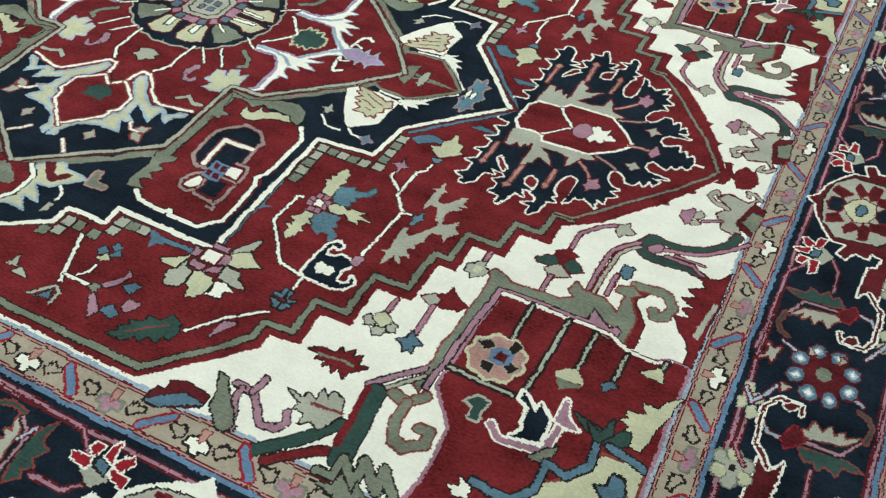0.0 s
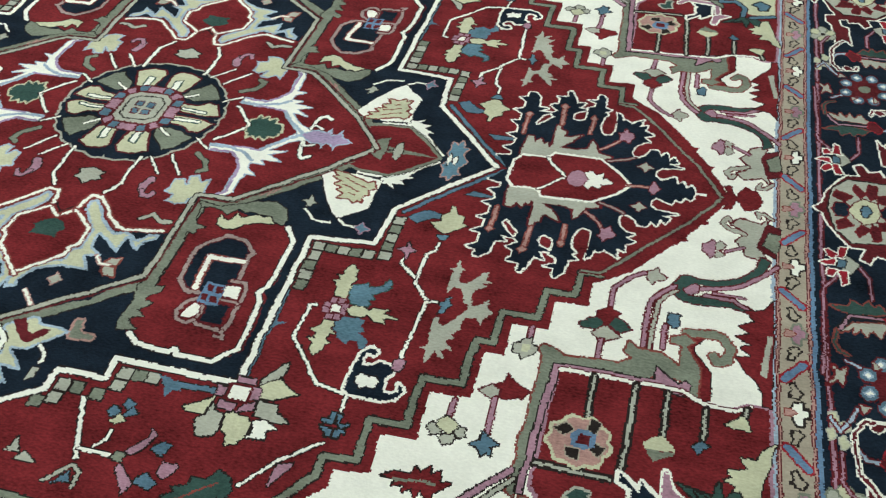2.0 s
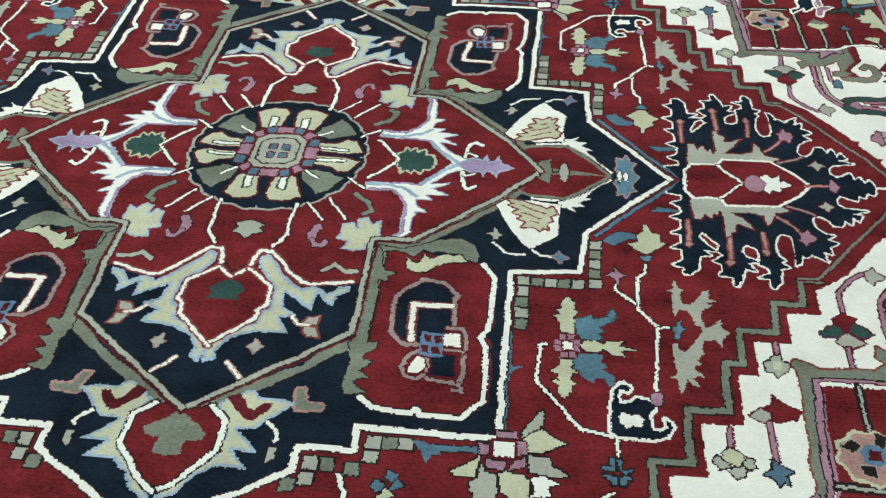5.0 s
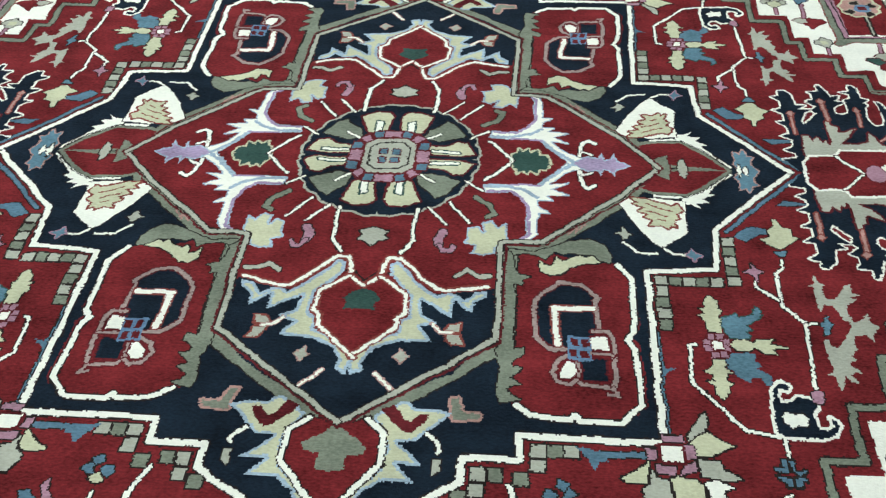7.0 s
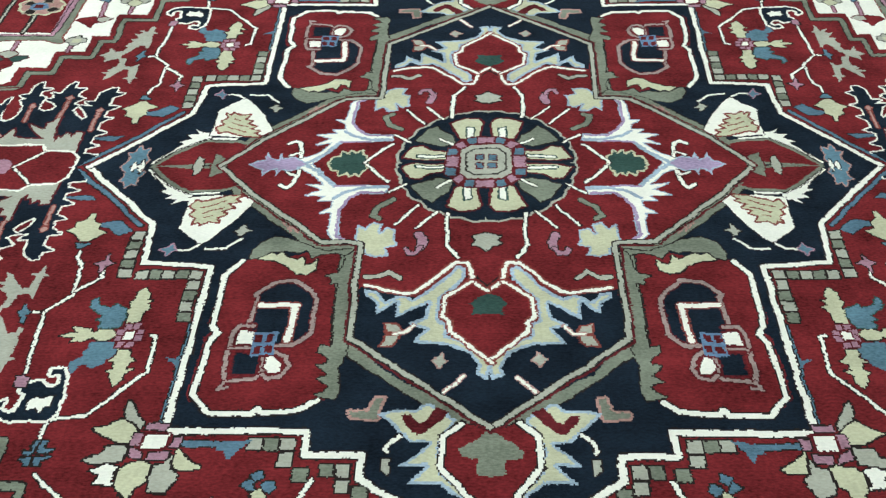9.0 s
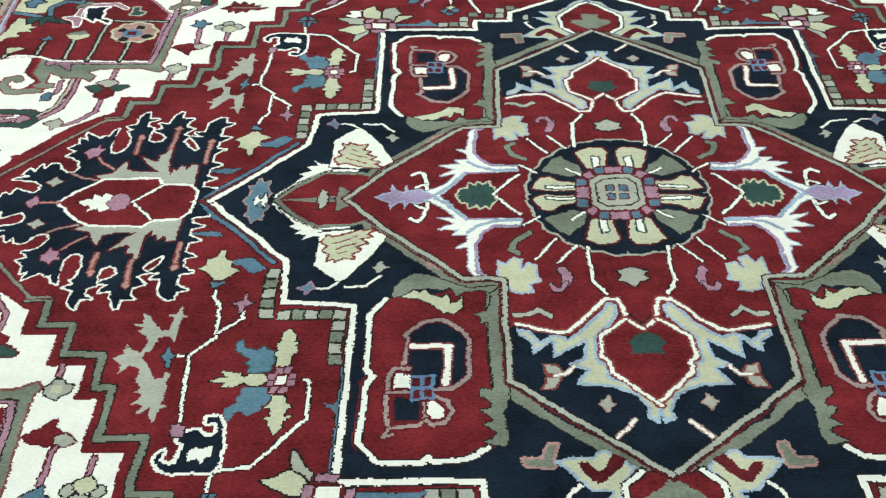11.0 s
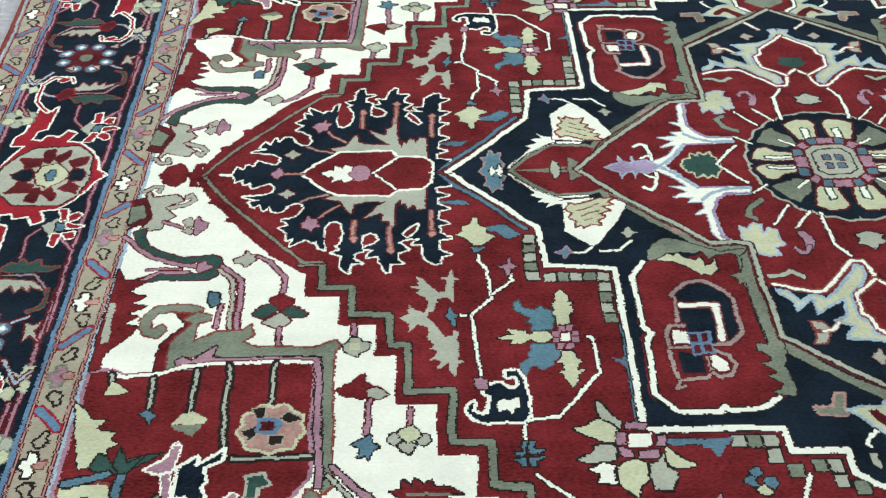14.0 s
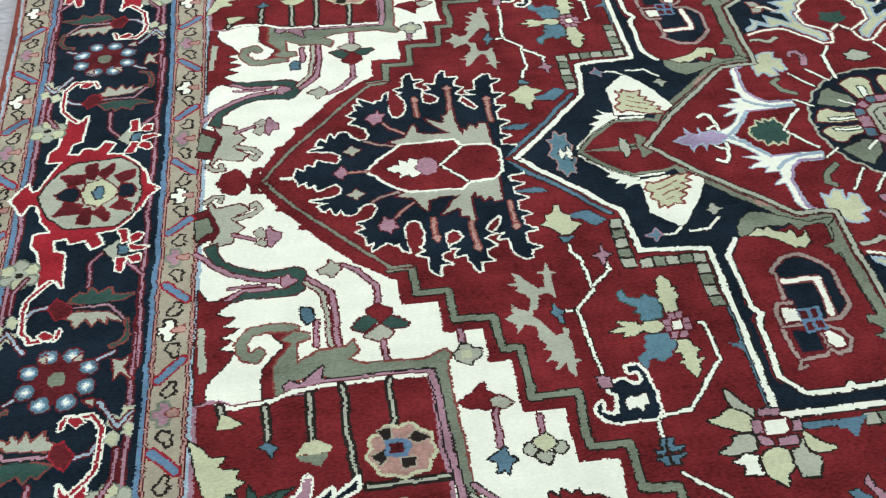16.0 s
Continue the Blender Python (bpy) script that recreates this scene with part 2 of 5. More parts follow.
# ---- borders, from the rim inwards ----
band("binding", "rust", 52.0)
band("outer_stripe", "sky", 50.6)
band("guard_line", "coral", 50.0)
band("guard_line", "maroon", 49.6)
band("outer_guard", "tan", 49.2)
band("guard_line", "maroon", 43.1)
band("guard_line", "coral", 42.8)
band("guard_line", "maroon", 42.4)
band("guard_stripe", "azure", 42.1)
band("border_line", "maroon", 41.0)
band("border_line", "mauve", 40.6)
band("border_line", "maroon", 39.9)
band("border", "navy", 39.4)
band("border_line", "maroon", 13.5)
band("border_line", "mauve", 13.0)
band("border_line", "maroon", 12.4)
band("border_line", "navy", 12.0)
band("guard_stripe", "azure", 10.6)
band("guard_line", "maroon", 9.6)
band("guard_line", "coral", 9.3)
band("guard_line", "maroon", 8.9)
band("inner_guard", "tan", 8.6)
band("guard_line", "maroon", 2.5)
band("guard_line", "coral", 2.2)
band("guard_line", "maroon", 1.8)
band("field_stripe", "sky", 1.5)
band("field_stripe", "ivory", 0.6)
band("spandrel", "ivory", 0.0)

# ---- the red field with its stepped outline ----
motif("field", "")
paint("red", [(0, 0), (158, 0), (151.6, 11.2), (144.6, 21.2), (135.8, 31.4), (127.8, 37.2), (127.6, 44.2), (120, 44.2), (120, 52.6), (112, 52.6), (112, 61.2), (107.6, 61.2), (107.6, 73.6), (99.2, 73.6), (99.2, 85.2), (92.2, 85.2), (92.4, 93.8), (85.6, 94.4), (85.6, 97.6), (81, 103), (67.6, 115), (0, 115)])
motif("field_outline", "field")
line("sage", [(129, 34), (124.6, 34), (124.2, 41.4), (117.6, 41.4), (117.2, 49.6), (109.2, 49.6), (108.8, 58.4), (105.2, 58.4), (105, 70.4), (96.4, 70.4), (96.4, 82.4), (89.2, 82.4), (89.2, 91.6), (83, 92.2), (82.8, 96), (79, 100.8), (66.8, 112.6), (0, 112.6)], 1.42, "black", 0.34)

# ---- the navy medallion ----
motif("medallion", "")
paint("navy", [(0, 0), (97.4, 0), (76.4, 22), (75.2, 35.2), (60.2, 36.4), (60.4, 80), (34, 79.8), (34, 85), (23.6, 85), (23.6, 90), (0, 104)], "red", 1.6)
motif("medallion_outline", "medallion")
line("ivory", [(96.8, 0), (76.4, 22), (75.2, 35.2), (60.2, 36.4), (60.4, 80), (34, 79.8), (34, 85), (23.6, 85), (23.6, 90), (0, 104)], 1.27, "black", 0.34)
motif("box", "medallion")
paint("red", [(31, 28), (45, 34), (54, 34.4), (57.2, 38.4), (57.6, 53), (56, 55), (57.6, 57), (58.2, 72), (54, 76.2), (35.6, 75.2), (32.4, 73.4), (30, 70)])
motif("center_panel", "medallion")
paint("red", [(0, 0), (65, 0), (56, 10.8), (37.6, 28.4), (28.4, 29), (28.4, 57), (0, 79)])
motif("center_panel_outline", "medallion")
line("sage", [(66.4, 0), (58, 11.2), (38, 30.4), (31, 31), (30.8, 58.4), (0, 81.6)], 2.7, "black", 0.34)
line("stone", [(65, 0), (56, 10.8), (37.6, 28.4), (28.4, 29), (28.4, 57), (0, 79)], 1.05, "black", 0.34)
line("maroon", [(66, 0), (56.8, 12), (38, 29.6), (29.6, 30), (29.4, 57.8), (0, 80.2)], 0.52)

# ---- red corner panels ----
motif("corner_panel", "spandrel")
paint("red", [(124.2, 62.6), (143.2, 63), (149.2, 63.6), (153.6, 65.6), (160, 66.4), (164, 64.4), (168, 64.6), (168, 115), (128.4, 115), (130, 108), (129.6, 98), (123, 90)], "mauve", 0.8)

# ---- centre panel: the round rosette ----
motif("rosette", "center_panel")
paint("navy", [(0, 0)] + [((21.2 + 0.7 * abs(math.sin(12 * k))) * math.cos(k), (21.4 + 0.7 * abs(math.sin(12 * k))) * math.sin(k)) if 0 < i < 48 else ((21.2, 0) if i == 0 else (0, 21.4)) for i, k in enumerate(math.pi / 2 * j / 48 for j in range(49))], "stone", 0.6)
motif("petal", "rosette")
paint("straw", [(2, 9.2), (6.8, 10), (9, 16.6), (5.6, 18.6), (2.4, 18.4), (1.2, 16.6)], "maroon", 0.6)
paint("ivory", [(3.4, 9.4), (4.8, 9.4), (4.8, 14.6), (3.2, 14.2)], "green", 0.5)
motif("petal", "rosette")
paint("sage", [(7.8, 7.4), (11.4, 6.4), (17.8, 9), (14.8, 14), (12.6, 15.2), (11, 13), (8.6, 11)], "black", 0.4)
line("ivory", [(8.6, 7.2), (11.6, 9.6)], 0.75, "black", 0.26)
motif("petal", "rosette")
paint("straw", [(9.8, 1.2), (17, 0.8), (20.6, 2), (18.4, 6), (16, 6.4), (13.8, 4.4), (10, 4)], "maroon", 0.6)
line("ivory", [(10.6, 2.4), (16.8, 2)], 0.75, "green", 0.42)
motif("rosette_heart", "rosette")
paint("maroon", [(0, 0), (10, 0), (10, 4), (7, 9), (4, 10.4), (0, 10.4)])
paint("mauve", [(0, 7.6), (2, 7.6), (2, 10), (0, 10)], "maroon", 0.4)
paint("steel", [(2.4, 7.6), (4.6, 7.4), (5, 9.6), (2.6, 10)], "maroon", 0.4)
paint("mauve", [(5, 6.4), (6.4, 5.2), (8, 7), (6.2, 8.6)], "maroon", 0.4)
paint("steel", [(7, 2.8), (9.6, 2.8), (9.6, 5.4), (7.4, 5.2)], "maroon", 0.4)
paint("mauve", [(6.8, 0), (9.8, 0), (9.8, 2.2), (6.8, 2.2)], "maroon", 0.4)
paint("stone", [(0, 0), (6.2, 0), (6.2, 4.6), (4, 6.8), (0, 6.8)], "maroon", 0.4)
paint("stone", [(0, 0), (4.6, 0), (4.6, 3.2), (2.8, 5), (0, 5)], "black", 0.45)
paint("steel", [(0.7, 0.7), (2.3, 0.7), (2.3, 2.5), (0.7, 2.5)], "maroon", 0.42)

# ---- centre panel: the navy pocket and the forked straw arms ----
motif("pocket", "center_panel")
paint("navy", [(27.4, 43.2), (18.4, 45), (13, 46.2), (11.4, 57.8), (0, 62.6), (0, 78.6), (11, 72), (20.2, 66), (27.8, 58.2)])
motif("heart_panel", "center_panel")
paint("red", [(0, 42.8), (3.4, 39.2), (5.8, 40.8), (9.6, 45.6), (9.8, 50.4), (8, 52.8), (7.8, 56), (0, 62.6)], "black", 0.4)
motif("forked_arm", "center_panel")
paint("straw", [(4.8, 37.4), (6.5, 36.2), (8.7, 39.3), (11.9, 42.8), (15.9, 46.2), (17.6, 45.1), (19.4, 45.4), (21.6, 47.1), (23.4, 44.5), (26.1, 43.9), (26.1, 45.6), (23.7, 47.6), (23.3, 50.6), (21.4, 49.1), (19.2, 47.1), (19.3, 52), (16.1, 49.7), (12.7, 47.2), (13.1, 51.5), (16.6, 53.4), (12.8, 54.6), (15.7, 58.3), (8.4, 59), (4.2, 61.1), (2.4, 64.3), (3.1, 66.5), (0.3, 67.5), (-0.4, 63), (7, 56.7), (8.5, 56.4), (8.3, 53.3), (10.3, 52.3), (10.2, 46.5), (5.1, 40.6)], "sky", -0.75)
motif("arm_outline", "center_panel")
line("ivory", [(-0, 44.1), (3.3, 41.1), (3.6, 37.8), (4.5, 35.5), (7, 35.5), (12.5, 41.5), (15.7, 44.2), (17.5, 44.6), (22.2, 43.6), (26, 42.5)], 0.83, "rust", 0.45)
line("ivory", [(3.3, 41.1), (9.1, 45.8), (9.7, 51.3), (8.1, 52.7), (7.9, 55.2), (-0.4, 63.3)], 0.8, "rust", 0.45)
motif("leaf", "center_panel")
paint("green", [(0, 44.8), (2.4, 46), (4, 47.6), (2.8, 49.2), (3.6, 51), (0, 50.6), (0, 52.8), (0, 50.2)])
motif("small_cross", "center_panel")
paint("stone", [(8.3, 62.8), (9.4, 62.2), (9.6, 61), (10.7, 62.1), (11.5, 62.7), (10.7, 63.5), (10, 64.5), (9.4, 63.5)], "coral", 0.26)
motif("bud", "center_panel")
paint("stone", [(18.1, 55.1), (19.1, 53.9), (21.2, 53.4), (21, 55.5), (19, 55.7)], "rust", 0.5)
paint("stone", [(18.5, 56.5), (21, 56.6), (21.9, 59), (19.8, 58.8), (19, 58)], "rust", 0.5)
motif("twig", "center_panel")
line("ivory", [(5.4, 67), (8.8, 70.8)], 0.6, "coral", 0.26)
motif("twig", "center_panel")
line("ivory", [(15.2, 53.6), (17.2, 55.8), (19.4, 56)], 0.6, "coral", 0.26)
motif("stem", "center_panel")
line("ivory", [(9, 19.2), (9, 30), (6.6, 33.8)], 0.83, "black", 0.26)
motif("maple_leaf", "center_panel")
paint("straw", [(20.6, 25), (22.8, 23.8), (24.4, 25.8), (23.6, 22.8), (26.2, 22.2), (27.6, 24.2), (29.6, 22.6), (30, 28.2), (28.2, 29.2), (27.4, 32.8), (24.8, 33.8), (21.8, 33.4), (22.8, 30.8), (20.2, 30), (21, 27.8)], "sky", -0.5)
motif("comma", "center_panel")
line("mauve", [(15.4, 26.6), (14.6, 29), (15, 30.6)], 1.95, "black", 0.26)
line("mauve", [(15, 30.6), (16, 32.6), (17.6, 32.6), (18.2, 31)], 1.05, "black", 0.26)
motif("ray", "center_panel")
line("ivory", [(11.4, 18.6), (16, 24.2)], 0.6, "black", 0.26)
motif("ray", "center_panel")
line("ivory", [(16, 16.4), (21, 23.2)], 0.6, "black", 0.26)
motif("ray", "center_panel")
line("ivory", [(19.2, 8.4), (23.2, 11.6)], 0.6, "black", 0.26)
motif("hook", "center_panel")
line("stone", [(19.2, 40.2), (21.6, 38.2), (24, 39.8), (26.2, 39.8)], 1.12, "black", 0.26)
motif("hook", "center_panel")
line("sage", [(21.8, 14.2), (25.2, 16.6), (26.4, 20), (24.8, 21)], 1.35, "black", 0.26)
motif("flower", "center_panel")
paint("stone", [(0, 24), (0, 25.8), (3.4, 27.2), (2.4, 28.2), (3.4, 29.6), (1.6, 30.2), (0, 31.8)], "black", 0.4)
motif("antler", "center_panel")
paint("ivory", [(43.8, -0.9), (48.8, -0.7), (47.8, 1.5), (45.1, 2.4), (42.4, 4.1), (39.5, 7.4), (38.8, 8.6), (42.9, 8), (39.2, 10.3), (42.9, 12.2), (37.9, 12.5), (39.6, 14.3), (36.2, 14.2), (36.4, 16.7), (38.9, 18.7), (36.3, 18.5), (36.1, 22.2), (36, 26), (34.4, 28.2), (31.9, 28.4), (33.9, 26.7), (34.1, 22.9), (34.4, 17.5), (32.7, 14), (30, 11.8), (24, 11.8), (23.7, 9.4), (29.3, 9.1), (36.5, 8.8), (40.4, 3.6)], "sky", 0.28)
line("sky", [(23.8, 9.8), (29.3, 9.8), (33.9, 11.4), (36.2, 13.4)], 1)
line("sky", [(36.5, 8.8), (40.4, 4.1), (44, 0.5)], 1.1)
line("lilac", [(24.4, 11.6), (30, 11.5), (32.8, 14), (34.5, 17.5), (34.5, 22.4), (34.3, 26.7), (32.1, 28.3)], 0.75)
line("lilac", [(29.3, 9.1), (36.5, 8.8)], 0.6)
motif("lilac_leaf", "center_panel")
paint("lilac", [(43.7, 0), (45.6, 1.5), (47.7, 3.1), (50.2, 2.5), (51.2, 4.8), (51.5, 1.9), (53.2, 2.5), (54.4, 4.6), (54.8, 1.8), (56.4, 1.4), (58.2, 0), (57.6, 0)], "sky", -0.4)
motif("hook", "center_panel")
line("ivory", [(45.9, 2.8), (46.1, 6), (46.6, 8.5), (48, 9.5), (49.6, 8.3)], 1, "black", 0.26)
line("ivory", [(46.4, 4.7), (48.7, 3.5)], 0.7, "black", 0.26)
motif("leaf", "center_panel")
paint("green", [(29.3, 0), (29.8, 2.6), (30.8, 3.4), (31, 5), (32.1, 3.8), (33.5, 4.9), (34, 3.4), (35.8, 4.7), (36.1, 2.8), (37.7, 2.6), (39, 0)], "straw", 0.55)
motif("twig", "center_panel")
line("ivory", [(29.8, 0), (25.8, 5.4), (23.8, 7.6)], 0.75, "black", 0.26)

# ---- centre panel: sage leaves over the boxes ----
motif("sage_leaf", "medallion")
paint("sage", [(52.5, 31.7), (51.1, 28.9), (47.9, 26.8), (44.1, 27.7), (39.9, 29.9), (35.6, 31.5), (30, 31.2), (31, 33.2), (33.8, 32.1), (36.8, 32.5), (38.7, 33.8), (40.2, 31.3), (42.3, 32.2), (44.7, 31.5), (48, 32), (50.2, 33.6), (52.2, 34.2)], "black", 0.3)
paint("straw", [(50.3, 34.2), (48, 32), (46.9, 32.9), (45.5, 32.1), (43.8, 33.5), (42, 34.5), (40.9, 33.2), (40, 35.9), (38.3, 35.5), (37.4, 34.2), (37.4, 37.4), (39.5, 38.7), (41.4, 38.6), (43.6, 36.3), (46.5, 34.8)], "black", 0.35)
motif("sage_comb", "medallion")
paint("sage", [(30.1, 31.8), (28.4, 31.3), (28.9, 40.9), (29.7, 51.1), (29.7, 57.4), (28.3, 59.7), (29.7, 65), (29.2, 70.7), (29.9, 72.5), (32.3, 72), (33.8, 71.6), (32.2, 70.7), (31.3, 69.2), (33.8, 67.9), (31.7, 66.6), (34.2, 64.1), (31.9, 63.9), (31.8, 62.7), (34.3, 60.7), (34.1, 59.1), (31.9, 59.7), (31.8, 57.3), (31.9, 51), (32.1, 45.1), (31.6, 41.6), (33.5, 41.9), (33.8, 40.2), (35.2, 39.4), (32.5, 38.6), (31.5, 36.4), (31.3, 33.2)], "black", 0.3)
line("coral", [(43, 25.8), (45.2, 23), (44.8, 25), (46.8, 22)], 0.45)

# ---- boxes in the medallion ----
motif("box_outline", "box")
line("ivory", [(53.8, 34.6), (56.8, 39), (56.4, 53.8), (55, 56), (56.4, 58.6), (57, 71.6), (53.2, 76), (45.2, 76), (44.2, 74.8), (43.2, 75.8), (35.8, 75.2), (33, 73)], 1.12, "black", 0.34)
motif("arch", "box")
paint("navy", [(49.3, 53.6), (48.7, 45.7), (49.4, 44.8), (45.9, 41.3), (41.4, 40.7), (38, 43.6), (36.1, 46.6), (36.4, 55.6), (38, 57.7), (39.6, 59.1), (42.4, 59.3), (46.6, 57.8), (48.6, 54.2)], "maroon", 0.4)
line("taupe", [(49.3, 53.6), (48.7, 45.7), (49.4, 44.8), (45.9, 41.3), (41.4, 40.7), (38, 43.6), (36.1, 46.6), (36.4, 55.6), (38, 57.7), (39.6, 59.1), (42.4, 59.3)], 0.95, "maroon", 0.3)
motif("angle_bar", "box")
line("ivory", [(48, 47.9), (40.4, 48.1), (41, 57.9)], 1.25, "rust", 0.42)
motif("hook", "box")
line("taupe", [(48, 54), (51, 54), (52, 56), (52.1, 59.8), (52.3, 65.8), (51.6, 68.3), (46, 67.7), (44.9, 66.6), (44.9, 62.5)], 0.85, "maroon", 0.35)
line("taupe", [(51.9, 60.1), (47.8, 59.7)], 0.7, "maroon", 0.3)
line("taupe", [(51.6, 68.3), (52.6, 70.1), (50.7, 69.7)], 0.7, "maroon", 0.26)
motif("square", "box")
paint("ivory", [(50.6, 55.3), (47.6, 55.5), (47.8, 58.7), (51, 58.8)], "maroon", 0.45)
motif("square", "box")
paint("navy", [(50.5, 61.3), (45.8, 61.8), (46.1, 66.5), (50.5, 66.6)], "maroon", 0.45)
motif("octagon", "box")
line("taupe", [(42.8, 60.7), (40.6, 62.1), (39.7, 64.7), (41.2, 67.2), (43.5, 67.7), (44.7, 66.4)], 0.85, "maroon", 0.35)
paint("ivory", [(44.2, 62.4), (42.8, 61.8), (41.5, 63.9), (41.3, 66.1), (43.4, 66.2), (44.7, 64.5)], "maroon", 0.4)
motif("check", "box")
paint("azure", [(47.4, 55.6), (42.9, 55.5), (42.9, 61.5), (47.9, 61.9)])
paint("maroon", [(47.2, 56.1), (45.6, 56.2), (46, 58.2), (47.6, 58.2)])
paint("maroon", [(45, 56.1), (43.4, 56.1), (43.8, 58.1), (45.2, 58.1)])
paint("maroon", [(47.1, 59.2), (45.5, 59.1), (45.9, 61.2), (47.5, 61.1)])
paint("maroon", [(44.8, 59), (43.2, 59.1), (43.6, 61), (45.1, 61)])

# ---- medallion ends ----
motif("end_panel", "medallion")
paint("red", [(81.3, 0), (76, 5.5), (70.9, 9.8), (63, 9.3), (60.3, 8.3), (63.7, 1.7)], "sage", 1)
line("ivory", [(82, 1.4), (76.9, 7), (71.1, 11.3), (63.6, 10.8)], 0.75, "black", 0.26)
motif("ivory_comb", "medallion")
paint("ivory", [(81.5, 1.4), (76.9, 7), (71.3, 11.1), (69.6, 11.4), (69.5, 13.8), (71.5, 13.7), (73.9, 15), (72.8, 13.2), (75.9, 12.7), (74.5, 11.2), (77.4, 9.7), (75.9, 9.2)], "black", 0.25)
motif("star", "medallion")
paint("teal", [(90.7, 0), (88.8, 0), (87.4, 2.1), (87.3, 4.2), (88.3, 5.4), (86.8, 5.9), (86, 8.4), (85.1, 6.7), (83.6, 7.4), (84, 4.2), (83, 2.5), (84.1, 0), (84.2, 0)], "coral", 0.3)
paint("ivory", [(87.6, 0), (86.3, 0), (85.9, 1.9), (84.7, 0), (84.2, 2.7), (83.4, 0), (81.8, 0), (81.8, 0)], "black", 0.25)
motif("arrow", "end_panel")
paint("stone", [(73.4, 0), (71.8, 0), (71, 3.8), (69.9, 2.9), (69.3, 0), (67, 0)], "black", 0.3)
paint("sage", [(67.6, 0), (67, 2.9), (67.3, 4.8), (65.6, 3.8), (64, 2.5), (63.5, 0)], "maroon", 0.3)
motif("ivory_leaf", "medallion")
paint("ivory", [(70.1, 12.6), (63.7, 11.6), (56.2, 12), (54.9, 14.4), (58, 21.1), (62.2, 27.2), (64.1, 29.3), (66.9, 26.6), (70.1, 23.6), (69.8, 17.2)], "black", 0.3)
paint("straw", [(69.1, 15.9), (68.1, 13.6), (66.7, 14.3), (63.8, 13.2), (61, 12), (57.5, 11.7), (59.5, 13.4), (58.1, 14), (61, 15), (59.4, 16.3), (61.9, 17.3), (60.7, 18.6), (62.6, 19.5), (61.6, 21.5), (64, 21.1), (65.7, 22.4), (66.3, 21.2), (67.7, 22), (66.9, 20), (68.4, 18.7), (67.4, 17.2)], "rust", 0.55)
line("rust", [(66.5, 16.1), (64.3, 15.3), (61.4, 13.7)], 0.4)
line("rust", [(65.6, 18.2), (63.7, 17), (61.4, 16.2)], 0.4)
line("rust", [(65.2, 19.8), (63.6, 19.1)], 0.4)
motif("twig", "medallion")
line("ivory", [(69.2, 31), (66.3, 30.8), (64.5, 29.3)], 0.65, "black", 0.26)
motif("twig", "medallion")
line("ivory", [(62.7, 30.7), (58.3, 30.5), (57, 29), (55.3, 27.5)], 0.68, "black", 0.26)
motif("bud", "medallion")
paint("teal", [(72.8, 30.9), (71.1, 30.2), (70.3, 28.9), (69.9, 30.2), (69.2, 31), (70.4, 31.6), (70.9, 33), (71.3, 31.7)], "mauve", 0.3)
motif("bud", "medallion")
paint("stone", [(57.5, 24.9), (56.3, 24.3), (55.8, 23), (55, 22.4), (54.9, 23.8), (53.5, 24.5), (54.9, 25.2), (55.3, 26.4), (56.2, 26.1), (56.3, 25.4)], "black", 0.3)

# ---- lower pocket of the medallion ----
motif("angle", "medallion")
paint("sage", [(20.6, 72.2), (22, 72), (22.8, 75.2), (26.4, 75.4), (26.2, 76.6), (21.2, 77)], "coral", 0.6)
motif("forked_arm", "medallion")
paint("straw", [(6.4, 77.2), (7.2, 76.4), (10.2, 74.4), (11.4, 73.4), (12.8, 73.6), (14.2, 74.8), (18.4, 75), (21.2, 75.6), (17.2, 79.6), (14.6, 82), (11.4, 82.4), (16.8, 87.2), (11.8, 87), (15.2, 90.8), (9.4, 90.6), (6.2, 93.2), (4.2, 96.6), (0, 98.4), (1.4, 95.8), (9.2, 88.2), (9.6, 83.6), (8.6, 80.6)], "sky", -0.6)
paint("maroon", [(7.8, 75.6), (10.2, 74.2), (12.2, 77), (13.4, 77.8), (15.2, 76), (17, 76.2), (16.4, 77.6), (13.6, 80.2), (12, 79.8), (9.6, 77.6)])
motif("lower_panel", "medallion")
paint("red", [(0, 79.8), (5.4, 77.6), (8.6, 80.6), (8.8, 87.4), (2.8, 94.2), (0, 96.2)], "black", 0.3)
motif("panel_line", "medallion")
line("ivory", [(5.4, 77.8), (8.8, 80.8), (9.2, 87.4), (3, 94.6), (0, 96.4)], 0.98, "black", 0.34)
motif("sage_star", "lower_panel")
paint("sage", [(0, 79.4), (2.4, 81), (5.8, 83.6), (5.6, 85.2), (2.4, 85.6), (2.6, 88.6), (0, 89.2)])
motif("twig", "medallion")
line("ivory", [(16.8, 80.6), (18.6, 82.2), (19.4, 83.6), (19, 84.2)], 0.75, "black", 0.26)
motif("tile", "medallion")
paint("stone", [(18.4, 85.8), (19.8, 85.6), (19.8, 88), (18.4, 88.8)], "black", 0.3)

